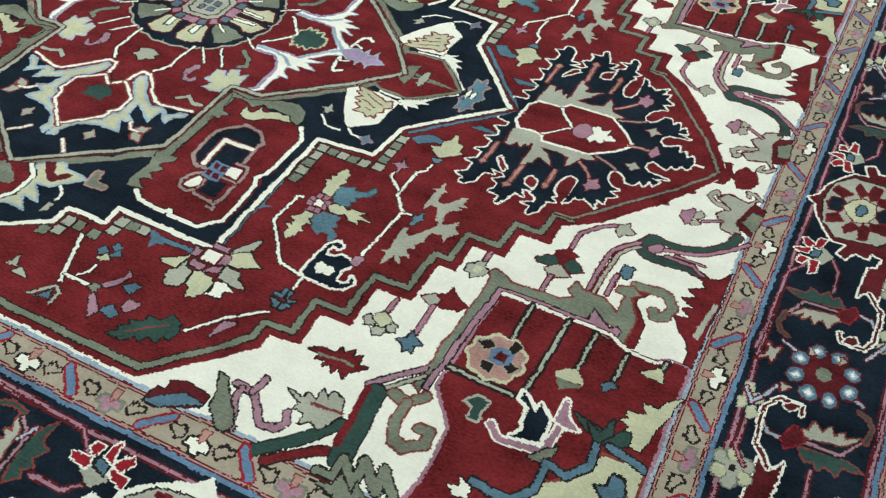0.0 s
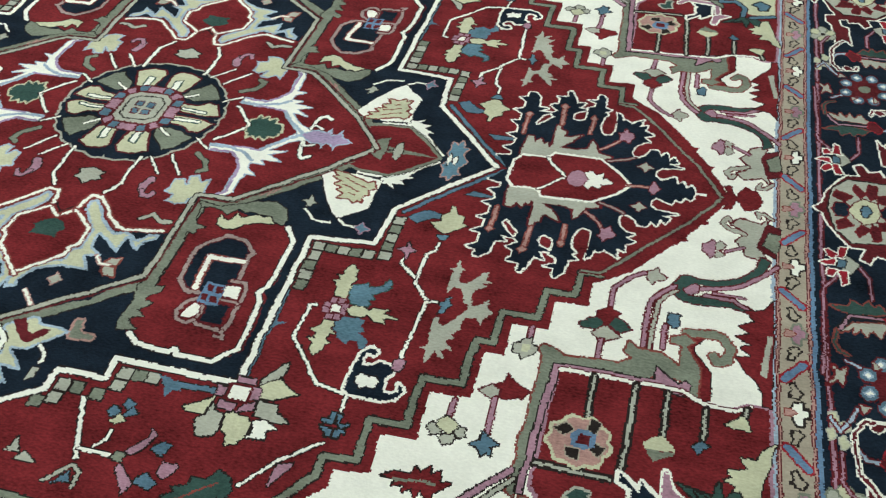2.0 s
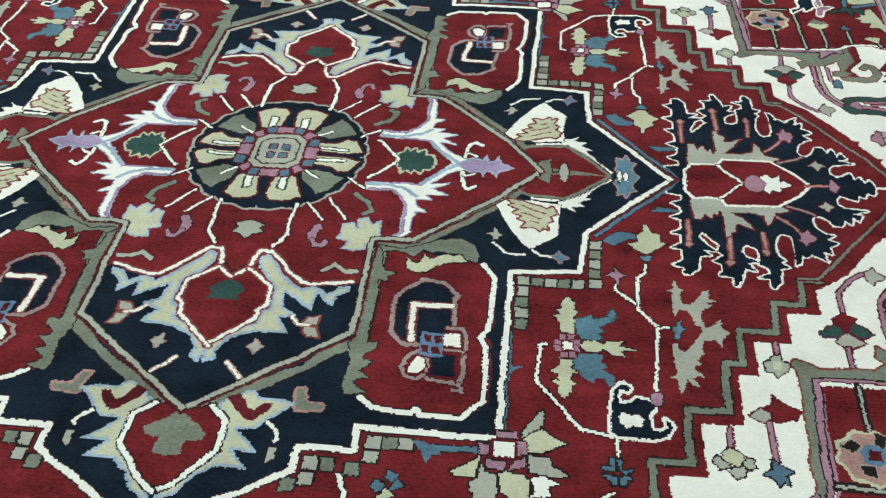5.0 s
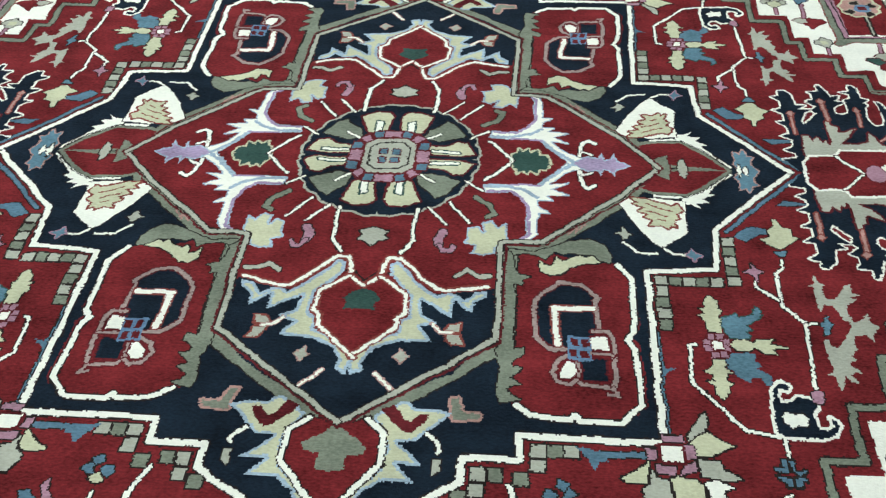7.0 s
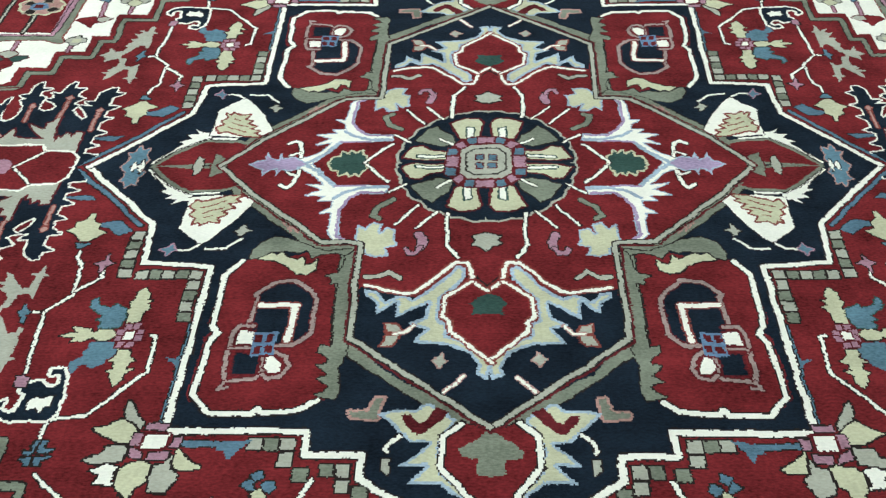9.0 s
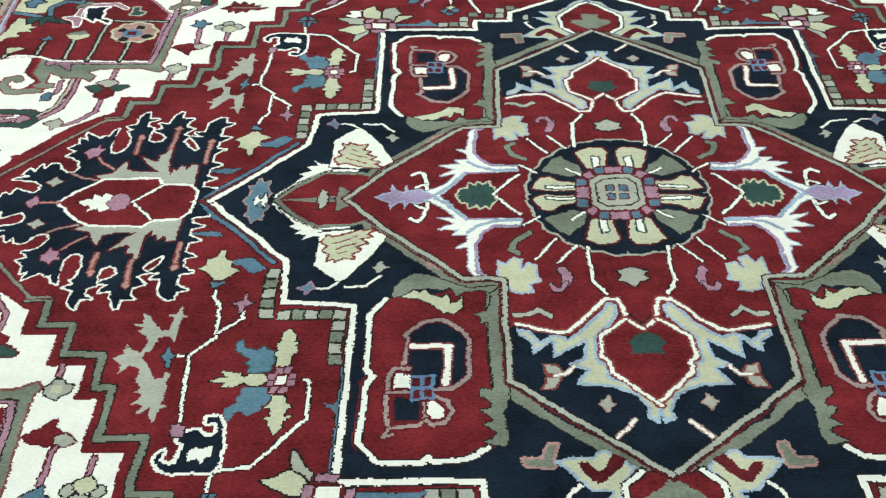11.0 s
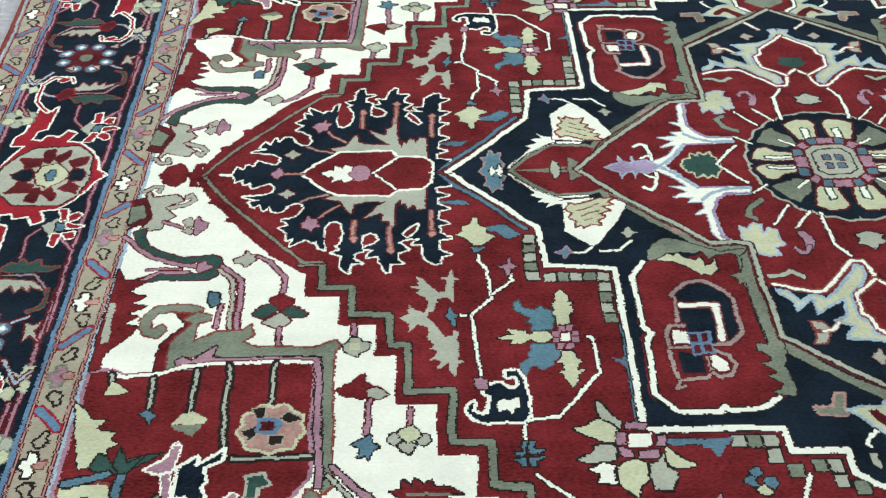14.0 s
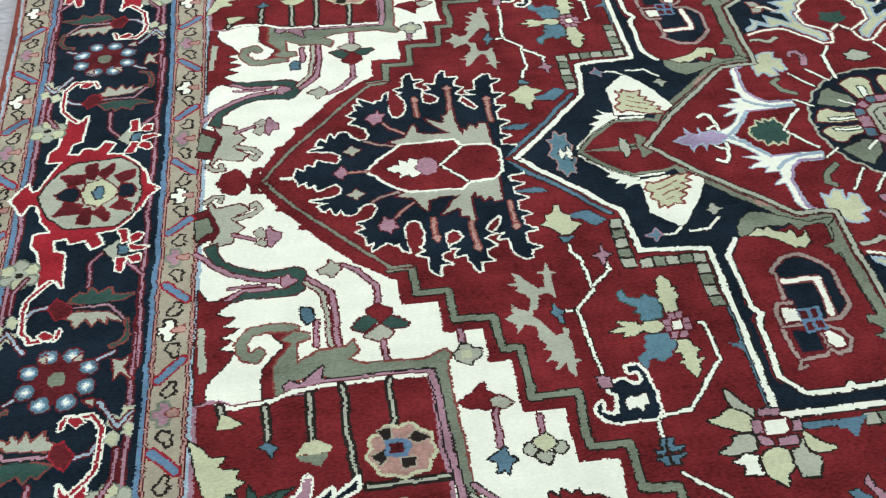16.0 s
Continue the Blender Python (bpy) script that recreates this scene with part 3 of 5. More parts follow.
# ---- tiles and strips round the medallion ----
tile_run(63.0, 39.0, 3.0, 0, 5)
tile_run(63.0, 42.2, 0, 3.1, 4)
tile_run(78.6, 26.2, 0, 3.1, 5)
tile_run(37.3, 82.8, 3.0, 0, 3)
tile_run(37.3, 86.0, -3.0, 2.9, 2)
tile_run(26.5, 88.2, 3.2, 0, 2)
tile_run(26.5, 91.4, -3.2, 1.4, 2)
motif("strip", "field")
line("steel", [(61, 53.8), (61, 78)], 1.35, "black", 0.26)
paint("steel", [(61, 60.8), (62.2, 62.8), (64.4, 62.4), (62.6, 63.8), (61.2, 65.2)])
motif("strip", "field")
line("steel", [(46, 83), (57.8, 82.6)], 1.2, "black", 0.26)
paint("steel", [(44, 81.6), (49, 82.2), (50, 84.2), (48.6, 84.4), (47.6, 86.2), (46.6, 84.4)])

# ---- lines that run over the motifs ----
motif("center_line", "medallion")
line("stone", [(65, 0), (56, 10.8), (37.6, 28.4), (28.4, 29), (28.4, 57), (0, 79)], 1.05, "black", 0.34)
line("maroon", [(66, 0), (56.8, 12), (38, 29.6), (29.6, 30), (29.4, 57.8), (0, 80.2)], 0.52)
motif("edge_line", "medallion")
line("ivory", [(96.8, 0), (76.4, 22), (75.2, 35.2), (60.2, 36.4), (60.4, 80), (34, 79.8), (34, 85), (23.6, 85), (23.6, 90), (0, 104)], 1.27, "black", 0.34)
motif("strip", "field")
line("steel", [(98.8, 1.2), (89.6, 10.6), (78.8, 22.8)], 0.98, "black", 0.26)
motif("strip", "field")
paint("steel", [(80.4, 24.4), (83.6, 20.8), (86, 21), (91.6, 22.6), (86.4, 23.2), (83, 26)], "black", 0.2)
motif("strip", "field")
paint("steel", [(91.6, 12.8), (93.6, 10.8), (100, 11.8), (95.6, 12.8)], "black", 0.2)

# ---- pendant palmette on the red field ----
motif("palmette_outline", "field")
line("ivory", [(151.2, 0), (149.4, 0), (148.4, 0), (147.8, 2.9), (146.1, 1.8), (145.4, 4), (143.8, 3), (143.2, 5.4), (141.2, 4.4), (139.1, 3.5), (137.8, 4.9), (137.8, 6.9), (139.2, 8.3), (144.9, 9), (140.8, 10.4), (143.1, 11), (142, 13.1), (140.7, 11.6), (139.7, 14.5), (138.4, 12.7), (137.3, 15), (135.5, 15), (134.4, 12.8), (132.7, 11.3), (131.1, 11.6), (130.3, 13.4), (131.1, 16.1), (133.2, 17.8), (134.8, 18.2), (133.1, 20), (135.3, 21.2), (133.1, 22.9), (133.3, 25.4), (131.4, 24.5), (132.2, 27.7), (129.8, 26.1), (128.9, 25.2), (127.3, 26.5), (126.4, 26), (125.6, 28.5), (124.5, 29.3)], 0.95)
line("ivory", [(124.5, 29.3), (125.2, 25.5), (125, 21.2), (124.2, 19.1), (122.4, 18.7), (121, 20), (120.4, 22.8), (120.8, 26.3), (122, 28), (120.8, 28.8), (122.9, 30.2), (120.7, 30.9), (120.4, 35), (119.1, 36.7), (118.3, 36.9), (118.1, 33.9), (115.6, 33.7), (118, 32.3), (117.8, 30.4), (115.9, 29.8), (116.4, 26.6), (116, 24.3), (114.4, 23.3), (112.8, 23.8), (112.2, 25.5), (113, 27.1), (114.9, 28), (115.9, 28.9), (113.5, 29.3), (115, 31.8), (112.5, 31.2), (111.9, 33.7), (110.5, 36.9), (109.6, 36.5), (109.7, 34.1), (106.7, 33.6), (107.8, 32.4), (108, 30.2)], 0.95)
line("ivory", [(108, 30.2), (105.7, 29.2), (108.1, 27), (106.6, 25.6), (107.6, 23.8), (105.9, 21.8), (103.5, 19.3), (102.9, 20.8), (104.4, 23.9), (106.6, 25.8), (102.9, 25.7), (105.1, 27.5), (102.4, 27.7), (102, 32), (99.9, 34.1), (98.7, 33.9), (98.5, 31.6), (96.3, 31.1), (98.6, 29.2), (98.7, 25.8), (96.2, 25.3), (98.7, 23.4), (98.7, 20.6), (96.3, 20.3), (98.8, 18.4), (99, 15.2), (96.4, 14.3), (99.2, 12.6), (99.1, 10), (96.7, 8.9), (99.5, 7.7), (99.6, 5.7), (95.9, 5.1)], 0.95)
motif("palmette", "field")
paint("navy", [(151.2, 0), (149.4, 0), (148.4, 0), (147.8, 2.9), (146.1, 1.8), (145.4, 4), (143.8, 3), (143.2, 5.4), (141.2, 4.4), (139.1, 3.5), (137.8, 4.9), (137.8, 6.9), (139.2, 8.3), (144.9, 9), (140.8, 10.4), (143.1, 11), (142, 13.1), (140.7, 11.6), (139.7, 14.5), (138.4, 12.7), (137.3, 15), (135.5, 15), (134.4, 12.8), (132.7, 11.3), (131.1, 11.6), (130.3, 13.4), (131.1, 16.1), (133.2, 17.8), (134.8, 18.2), (133.1, 20), (135.3, 21.2), (133.1, 22.9), (133.3, 25.4), (131.4, 24.5), (132.2, 27.7), (129.8, 26.1), (128.9, 25.2), (127.3, 26.5), (126.4, 26), (125.6, 28.5), (124.5, 29.3), (125.8, 11.6), (128.4, 0)])
paint("navy", [(124.5, 29.3), (125.2, 25.5), (125, 21.2), (124.2, 19.1), (122.4, 18.7), (121, 20), (120.4, 22.8), (120.8, 26.3), (122, 28), (120.8, 28.8), (122.9, 30.2), (120.7, 30.9), (120.4, 35), (119.1, 36.7), (118.3, 36.9), (118.1, 33.9), (115.6, 33.7), (118, 32.3), (117.8, 30.4), (115.9, 29.8), (116.4, 26.6), (116, 24.3), (114.4, 23.3), (112.8, 23.8), (112.2, 25.5), (113, 27.1), (114.9, 28), (115.9, 28.9), (113.5, 29.3), (115, 31.8), (112.5, 31.2), (111.9, 33.7), (110.5, 36.9), (109.6, 36.5), (109.7, 34.1), (106.7, 33.6), (107.8, 32.4), (108, 30.2), (108.5, 8.7), (126, 8.3)])
paint("navy", [(108, 30.2), (105.7, 29.2), (108.1, 27), (106.6, 25.6), (107.6, 23.8), (105.9, 21.8), (103.5, 19.3), (102.9, 20.8), (104.4, 23.9), (106.6, 25.8), (102.9, 25.7), (105.1, 27.5), (102.4, 27.7), (102, 32), (99.9, 34.1), (98.7, 33.9), (98.5, 31.6), (96.3, 31.1), (98.6, 29.2), (98.7, 25.8), (96.2, 25.3), (98.7, 23.4), (98.7, 20.6), (96.3, 20.3), (98.8, 18.4), (99, 15.2), (96.4, 14.3), (99.2, 12.6), (99.1, 10), (96.7, 8.9), (99.5, 7.7), (99.6, 5.7), (95.9, 5.1), (99.5, 0), (108.7, 0)])
paint("navy", [(129.1, 0), (125.7, 13.9), (108.4, 14.3), (99.5, 0)])
motif("palmette_flame", "palmette")
paint("stone", [(130.5, 0), (123.5, 8.6), (125.6, 10.1), (121.9, 11.1), (120.5, 14.5), (119.4, 15.8), (118.9, 12.5), (115.7, 11.4), (111.3, 11.5), (114, 14.3), (116.3, 17.6), (112.5, 15.7), (111.8, 16), (111.9, 18.5), (110.4, 19), (110.1, 21.1), (109.3, 20.6), (109.2, 12.2), (108.3, 10.5), (107.9, 12.7), (106.9, 11.8), (106, 14.1), (104.6, 12.3), (103.7, 14.6), (102.1, 14.2), (101.8, 8.8), (101.8, 0)], "maroon", 0.55)
line("coral", [(126.7, 17.5), (125.3, 15.6), (122.2, 12.8)], 0.6, "maroon", 0.35)
line("coral", [(118.1, 18.8), (118.4, 22.1), (118.2, 25.6)], 0.7, "rust", 0.4)
line("coral", [(110.1, 21.1), (109.6, 29.4)], 0.75, "rust", 0.4)
line("coral", [(100.6, 15.3), (100.5, 24.1)], 0.75, "rust", 0.4)
line("taupe", [(125.1, 8.4), (129.7, 9.9), (131.5, 11.1)], 0.6, "maroon", 0.35)
paint("coral", [(119, 25.2), (118.2, 24.2), (117.3, 25.2), (118.1, 26.7)], "rust", 0.3)
paint("coral", [(110.6, 29.3), (109.6, 28.2), (108.6, 29.4), (109.5, 30.6)], "rust", 0.3)
paint("coral", [(101.4, 23.8), (100.5, 22.7), (99.6, 23.7), (100.5, 24.9)], "rust", 0.3)
motif("palmette_heart", "palmette")
paint("red", [(131.6, 0), (128.7, 3.6), (122.7, 8.4), (110.7, 8.6), (109.1, 6.4), (102.7, 6.1), (100.8, 3.8), (100.7, 0)], "ivory", 0.75)
line("ivory", [(114.8, 0), (109.1, 6.4)], 0.6, "black", 0.26)
paint("ivory", [(127.4, 0), (125.4, 1.3), (124.2, 0.9), (124.4, 3.2), (122.2, 2.1), (121.4, 3.6), (119.4, 2.4), (118.4, 0)], "black", 0.2)
paint("mauve", [(120.6, 0), (119.7, 1.6), (119.2, 2.7), (117.8, 3.3), (116.2, 2.5), (115.5, 1.3), (115.3, 0)], "maroon", 0.25)
motif("bud", "palmette")
paint("mauve", [(140.5, 0), (139.5, 0), (137.6, 2.5), (136.4, 0), (136, 0)], "maroon", 0.3)
line("coral", [(136, 0), (131.6, 0)], 0.5, "rust", 0.3)
motif("bud", "palmette")
paint("stone", [(136.9, 7.9), (135.6, 7.1), (135, 5.9), (134, 7.3), (132.7, 7.7), (134.2, 8.8), (134.7, 9.9), (135.5, 8.8)], "maroon", 0.3)
motif("bud", "palmette")
paint("mauve", [(130.5, 19.4), (129.6, 18.4), (129.1, 16.8), (128.1, 17.9), (126.8, 17.8), (126.9, 19.5), (126.1, 20.8), (127.3, 20.9), (127.9, 22.6), (128.8, 21.2), (130, 21)], "maroon", 0.3)
motif("tip_leaf", "spandrel")
paint("red", [(167.7, 0), (165.8, 0), (164.5, 3.3), (161.4, 4.5), (160, 2.5), (159.3, 0), (158.2, 1.9), (157.9, 4.5), (155.9, 4.6), (157.1, 2.3), (155.1, 0)], "maroon", 0.3)
motif("flame", "spandrel")
paint("red", [(155, 0.5), (153.5, 2.6), (153.5, 5), (151.3, 6.9), (153.2, 11.3), (149.2, 12.3), (147, 14.1), (148.2, 18.5), (145.3, 19.1), (142.7, 22.2), (136.2, 29.4), (129.5, 34.1), (128.9, 32.9), (141.3, 18.7)])
motif("field_outline", "field")
line("sage", [(155.4, 0), (151.9, 5.7), (148.8, 10.5), (141.1, 19.2), (134.5, 27.2), (128.7, 33.2), (124.7, 33.5)], 0.75, "maroon", 0.42)

# ---- red field flowers ----
motif("branch_leaf", "field")
paint("stone", [(95.9, 35.9), (95.8, 38.6), (94.5, 39), (95.7, 39.6), (95.7, 46.4), (97.1, 44.6), (99, 44.8), (99.4, 46.3), (99.9, 48.8), (101.2, 49.2), (101.5, 50.7), (100.3, 52.1), (101.9, 52.9), (103.6, 52.5), (105.1, 54.8), (105.1, 52.3), (107.2, 50.6), (105.3, 49.5), (105.4, 47), (103.9, 48.4), (102.1, 49.3), (101.2, 46.7), (101.9, 44.6), (103.9, 43.1), (102.7, 42.2), (105.6, 41.8), (103.2, 41.1), (103.8, 38.3), (102.3, 39.1), (100.6, 41.6), (98.9, 43.4), (97.6, 42.9), (97.4, 39.4), (98.7, 38.8), (97.1, 38.5), (96.4, 36.4)])
paint("stone", [(101.9, 52.6), (100.3, 52), (98.7, 54.6), (97.4, 56.2), (96.1, 55.8), (95.8, 54.3), (94.9, 54.7), (95.1, 62.4), (93.8, 62.9), (95.2, 63.6), (95.7, 66.8), (96.6, 65.7), (97.1, 63.1), (98.3, 64.5), (99.6, 64.8), (98.3, 63), (99.5, 62.3), (100.8, 62.7), (99.3, 60.8), (99, 59.8), (100.8, 59.3), (99.8, 58.2), (101.4, 56.1), (100.8, 55)])
motif("star", "field")
paint("teal", [(97.7, 50.1), (96.7, 49.3), (96.8, 47.6), (96.1, 48.6), (95.8, 49.3), (94.7, 50.2), (95.6, 51.1), (95.4, 53.4), (96.3, 53), (96.5, 51.7)], "black", 0.26)
motif("stem", "field")
line("ivory", [(94, 50), (92.4, 50.4), (91.8, 49.8), (87.8, 45.4), (88.2, 35.8), (89.8, 34), (90, 31.4)], 0.68, "black", 0.26)
motif("stem", "field")
line("ivory", [(87.4, 44), (83.2, 40), (83.4, 37.8)], 0.68, "black", 0.26)
motif("stem", "field")
line("ivory", [(92, 50.4), (91.2, 60.8), (90.8, 66.4)], 0.68, "black", 0.26)
motif("bud", "field")
paint("straw", [(90.8, 18.1), (89.8, 18.1), (89.9, 20.5), (88.1, 21.9), (88.5, 23.9), (86.2, 25.1), (87.9, 26.5), (89.5, 28), (91.1, 27.8), (92.3, 26.2), (95.2, 24.4), (93.5, 23.5), (93.5, 21.4), (91.5, 20.5)], "black", 0.26)
paint("teal", [(91.7, 28.7), (88.5, 28.8), (89.9, 30.4), (90.9, 30.4)], "black", 0.26)
motif("bud", "field")
paint("mauve", [(85.4, 35.4), (83.8, 34.4), (83.2, 32.6), (82.8, 34.4), (81.2, 35.6), (82.8, 36.2), (83.8, 38.6), (84.2, 36.2)], "black", 0.3)
motif("petal", "field")
paint("straw", [(72.8, 42.9), (71.3, 44.9), (71.4, 46.8), (70.1, 46.7), (71.3, 47.8), (70.2, 48.8), (71.2, 50.2), (71.7, 52.9), (74.3, 53.2), (74.4, 50.4), (75.2, 49.9), (74.2, 48.9), (75.2, 47.2), (74.2, 46.7), (74.4, 44.5)], "black", 0.3)
motif("petal", "field")
paint("straw", [(74.2, 60.1), (71.7, 60.2), (71.5, 62), (69.8, 63.1), (71.2, 63.8), (71.3, 65.4), (69.6, 65.3), (71.3, 66.5), (71.2, 68.1), (72.7, 69.7), (74, 67.6), (74.2, 66.4), (75, 65.7), (73.9, 65.4), (74.1, 63.7), (75.2, 63.4), (74.1, 62.2)], "black", 0.3)
motif("petal", "field")
paint("straw", [(87.1, 56.7), (85.3, 56.1), (83.6, 55.9), (84.8, 54.5), (81.4, 54.9), (80.5, 55.9), (78.6, 55), (76.6, 55.2), (75.5, 56.4), (76.6, 57.7), (78.7, 58.1), (80.4, 57.1), (82.2, 58.3), (84.7, 58.5), (83.7, 57.2)], "black", 0.3)
motif("petal", "field")
paint("teal", [(83.1, 46.9), (82, 45.8), (81.6, 48.2), (79.8, 48.7), (78.6, 49.1), (77.8, 47.8), (76.4, 48.8), (75.2, 49.2), (74.8, 51.5), (75.6, 54.5), (77.9, 54.7), (79.8, 54.7), (80, 54), (79.3, 52.7), (80.7, 52.2), (79.7, 51.1), (81.5, 49.9), (82.9, 48.8)], "green", 0.3)
motif("petal", "field")
paint("teal", [(75.2, 58.6), (74.5, 60), (74.9, 62.2), (76.1, 62.9), (75.9, 63.9), (77.3, 64.4), (78.3, 65.1), (79.4, 63.9), (80.9, 64.2), (81.7, 66.2), (82.5, 65.3), (82.5, 63.8), (81.1, 62.8), (80, 62.1), (80.8, 61.3), (79.8, 60.3), (80, 58.7), (78.1, 58.6)], "steel", 0.3)
motif("flower_heart", "field")
paint("maroon", [(75.3, 54.1), (70.8, 53.9), (69.8, 56.5), (71.7, 59.6), (75.2, 59.4), (75.7, 56.9)])
paint("mauve", [(74.4, 53.4), (73, 53.4), (73.2, 54.9), (74.5, 54.9)], "maroon", 0.3)
paint("mauve", [(72.7, 53.5), (71.2, 53.5), (71.4, 55), (72.8, 54.9)], "maroon", 0.3)
paint("mauve", [(75.4, 55), (73.9, 55), (74.1, 56.5), (75.4, 56.4)], "maroon", 0.3)
paint("mauve", [(75.3, 56.6), (74, 56.6), (74.1, 58.1), (75.5, 58)], "maroon", 0.3)
paint("mauve", [(71.6, 55.1), (70.2, 55.2), (70.3, 56.5), (71.7, 56.6)], "maroon", 0.3)
paint("mauve", [(71.7, 56.6), (70.3, 56.5), (70.4, 58), (71.9, 57.9)], "maroon", 0.3)
paint("mauve", [(74.7, 58.2), (73.4, 58.2), (73.5, 59.6), (74.9, 59.5)], "maroon", 0.3)
paint("mauve", [(72.9, 58.3), (71.5, 58.2), (71.6, 59.6), (73, 59.6)], "maroon", 0.3)
paint("ivory", [(73.9, 55.6), (72, 55.5), (72.2, 57.6), (74.1, 57.6)], "maroon", 0.35)
motif("stem", "field")
line("ivory", [(68.6, 56.4), (67.4, 56.8), (67, 66.2), (70.2, 69.6), (76, 76.6), (82.8, 77.8)], 0.68, "black", 0.26)
motif("stem", "field")
line("ivory", [(82.6, 77.8), (82.8, 81.6)], 0.68, "black", 0.26)
motif("scroll", "field")
paint("navy", [(93.2, 73.8), (92.2, 73.2), (92.6, 75), (91.2, 76), (89.6, 75.8), (89, 71.8), (90.2, 70.8), (89.8, 69.2), (87, 68.6), (85.6, 70), (83.8, 70), (83, 68.6), (83.6, 66.8), (85.4, 67), (85.6, 65.8), (83.8, 65.4), (82.2, 67.4), (81.8, 70.6), (81.8, 76.6), (82.8, 77.4), (89.8, 77.8), (92.4, 76.8), (93.6, 75)], "ivory", 0.7)
paint("ivory", [(88, 73.4), (86.8, 72.2), (86, 72.8), (83.6, 72), (83.4, 74.6), (84.4, 74.8), (84.8, 75.8), (85.8, 75), (87.6, 75.4)], "black", 0.3)
motif("bud", "field")
paint("mauve", [(92.2, 67.4), (90.8, 67), (89.6, 67.8), (89.6, 69.8), (91.6, 70)], "black", 0.3)
motif("cross", "field")
paint("steel", [(85.2, 84.4), (83.4, 84.6), (83.6, 82.4), (82.6, 82.6), (83, 84.6), (83.8, 85.4), (85, 84.8)], "black", 0.4)
paint("steel", [(82.2, 82.4), (81.2, 82.4), (81.4, 84.2), (79.6, 84.2), (80.4, 85), (82.2, 85)], "black", 0.4)
paint("steel", [(85, 86), (83, 85.8), (83, 87.8), (83.8, 87.8), (84.2, 86.6), (85, 86.4)], "black", 0.4)
paint("steel", [(82.4, 86), (79.8, 85.8), (81.2, 86.8), (81.4, 87.8), (82.4, 87.8)], "black", 0.4)

# ---- the large flower at the corner of the medallion ----
motif("petal", "field")
paint("stone", [(68.6, 73), (67.6, 73.8), (66.2, 76), (64.6, 78.2), (65, 79.8), (67.2, 78.6), (68.6, 75.6)], "black", 0.4)
motif("petal", "field")
paint("straw", [(73.6, 79.8), (71.4, 79.2), (68.6, 77.2), (66.6, 78.2), (65.2, 79.6), (65.6, 82.6), (68.8, 82.4), (70.8, 81.2)], "black", 0.4)
motif("petal", "field")
paint("stone", [(73.8, 86.6), (70.6, 84.8), (70, 83.4), (66.4, 83.2), (66.4, 86.6), (71, 87.2)], "black", 0.4)
motif("petal", "field")
paint("ivory", [(72, 88.6), (69, 87.2), (67, 88), (67.6, 91), (66.2, 91.6), (70.6, 91.2), (69.8, 89.4)], "black", 0.4)
motif("petal", "field")
paint("straw", [(66.6, 88.4), (65.4, 87.2), (62.8, 86.6), (61.4, 87.2), (61.4, 90.8), (62.8, 92), (63.6, 94.2), (65.4, 93), (66.6, 91.4)], "black", 0.4)
motif("petal", "field")
paint("stone", [(60.6, 87.4), (58.6, 87), (57.6, 85.2), (57.4, 88), (55.8, 89.6), (57.2, 93.2), (60.4, 92.6), (60.8, 90.2)], "black", 0.4)
motif("petal", "field")
paint("straw", [(57.2, 83.8), (54.8, 85.8), (52, 87.6), (52.8, 88.2), (56.4, 88.2), (57, 86.4)], "black", 0.4)
motif("flower_heart", "field")
paint("mauve", [(63.6, 78.2), (59.8, 78.4), (60.2, 79.8), (64, 79.6)], "black", 0.3)
paint("mauve", [(65.6, 80.4), (64, 80.4), (64.2, 83.2), (66, 83.2)], "black", 0.3)
paint("mauve", [(65.8, 83.8), (63.4, 84.6), (63.2, 86.2), (65.6, 85.6)], "black", 0.3)
paint("mauve", [(62.2, 84.8), (58.4, 84.4), (58.6, 86), (62.2, 86.4)], "black", 0.3)
paint("mauve", [(58.6, 81.2), (56.8, 81.2), (57, 83.4), (58.6, 83.6)], "black", 0.3)
paint("ivory", [(63.4, 80.8), (59.4, 80.6), (59.6, 83.6), (63.6, 83.8)], "maroon", 0.6)

# ---- flowers by the long edge of the red field ----
motif("trefoil", "field")
paint("steel", [(38, 91.8), (38.6, 90.4), (40.6, 90.8), (41, 92), (39.2, 92.8)], "black", 0.3)
paint("steel", [(40.4, 89.8), (41, 88.4), (42.8, 89.2), (42.2, 90.8)], "black", 0.3)
paint("steel", [(41.8, 92.2), (42.8, 90), (44.4, 91.2), (42.8, 92.4)], "black", 0.3)
paint("straw", [(39.6, 93.6), (41, 92), (42.6, 93.2), (40.8, 94.2)], "black", 0.3)
motif("stem", "field")
line("ivory", [(40.8, 95.6), (41, 98), (39.4, 99.8)], 0.6, "black", 0.26)
motif("stem", "field")
line("ivory", [(32.2, 90.2), (37.4, 102.8)], 0.83, "black", 0.26)
motif("stem", "field")
line("ivory", [(37, 100.8), (43.4, 100.8)], 0.75, "black", 0.26)
motif("bud", "field")
paint("mauve", [(45.8, 99.4), (47.2, 97.4), (48.8, 95.8), (48.6, 93.6), (50, 94.8), (48.8, 97.8), (47.4, 99.6)], "black", 0.3)
motif("bud", "field")
paint("steel", [(50, 97.8), (52, 96), (53.8, 96.4), (53, 99)], "black", 0.3)
motif("bud", "field")
paint("mauve", [(49.2, 107.6), (46, 102.8), (46.4, 101.8), (50, 105.2)], "black", 0.3)
motif("bud", "field")
paint("steel", [(50, 104.8), (51.6, 102.8), (54.4, 104.4), (53.6, 105.8)], "black", 0.3)
motif("bud", "field")
paint("mauve", [(53.6, 102.4), (53.8, 100), (57, 100), (56.6, 101.6), (55, 103.2)], "black", 0.3)
motif("bud", "field")
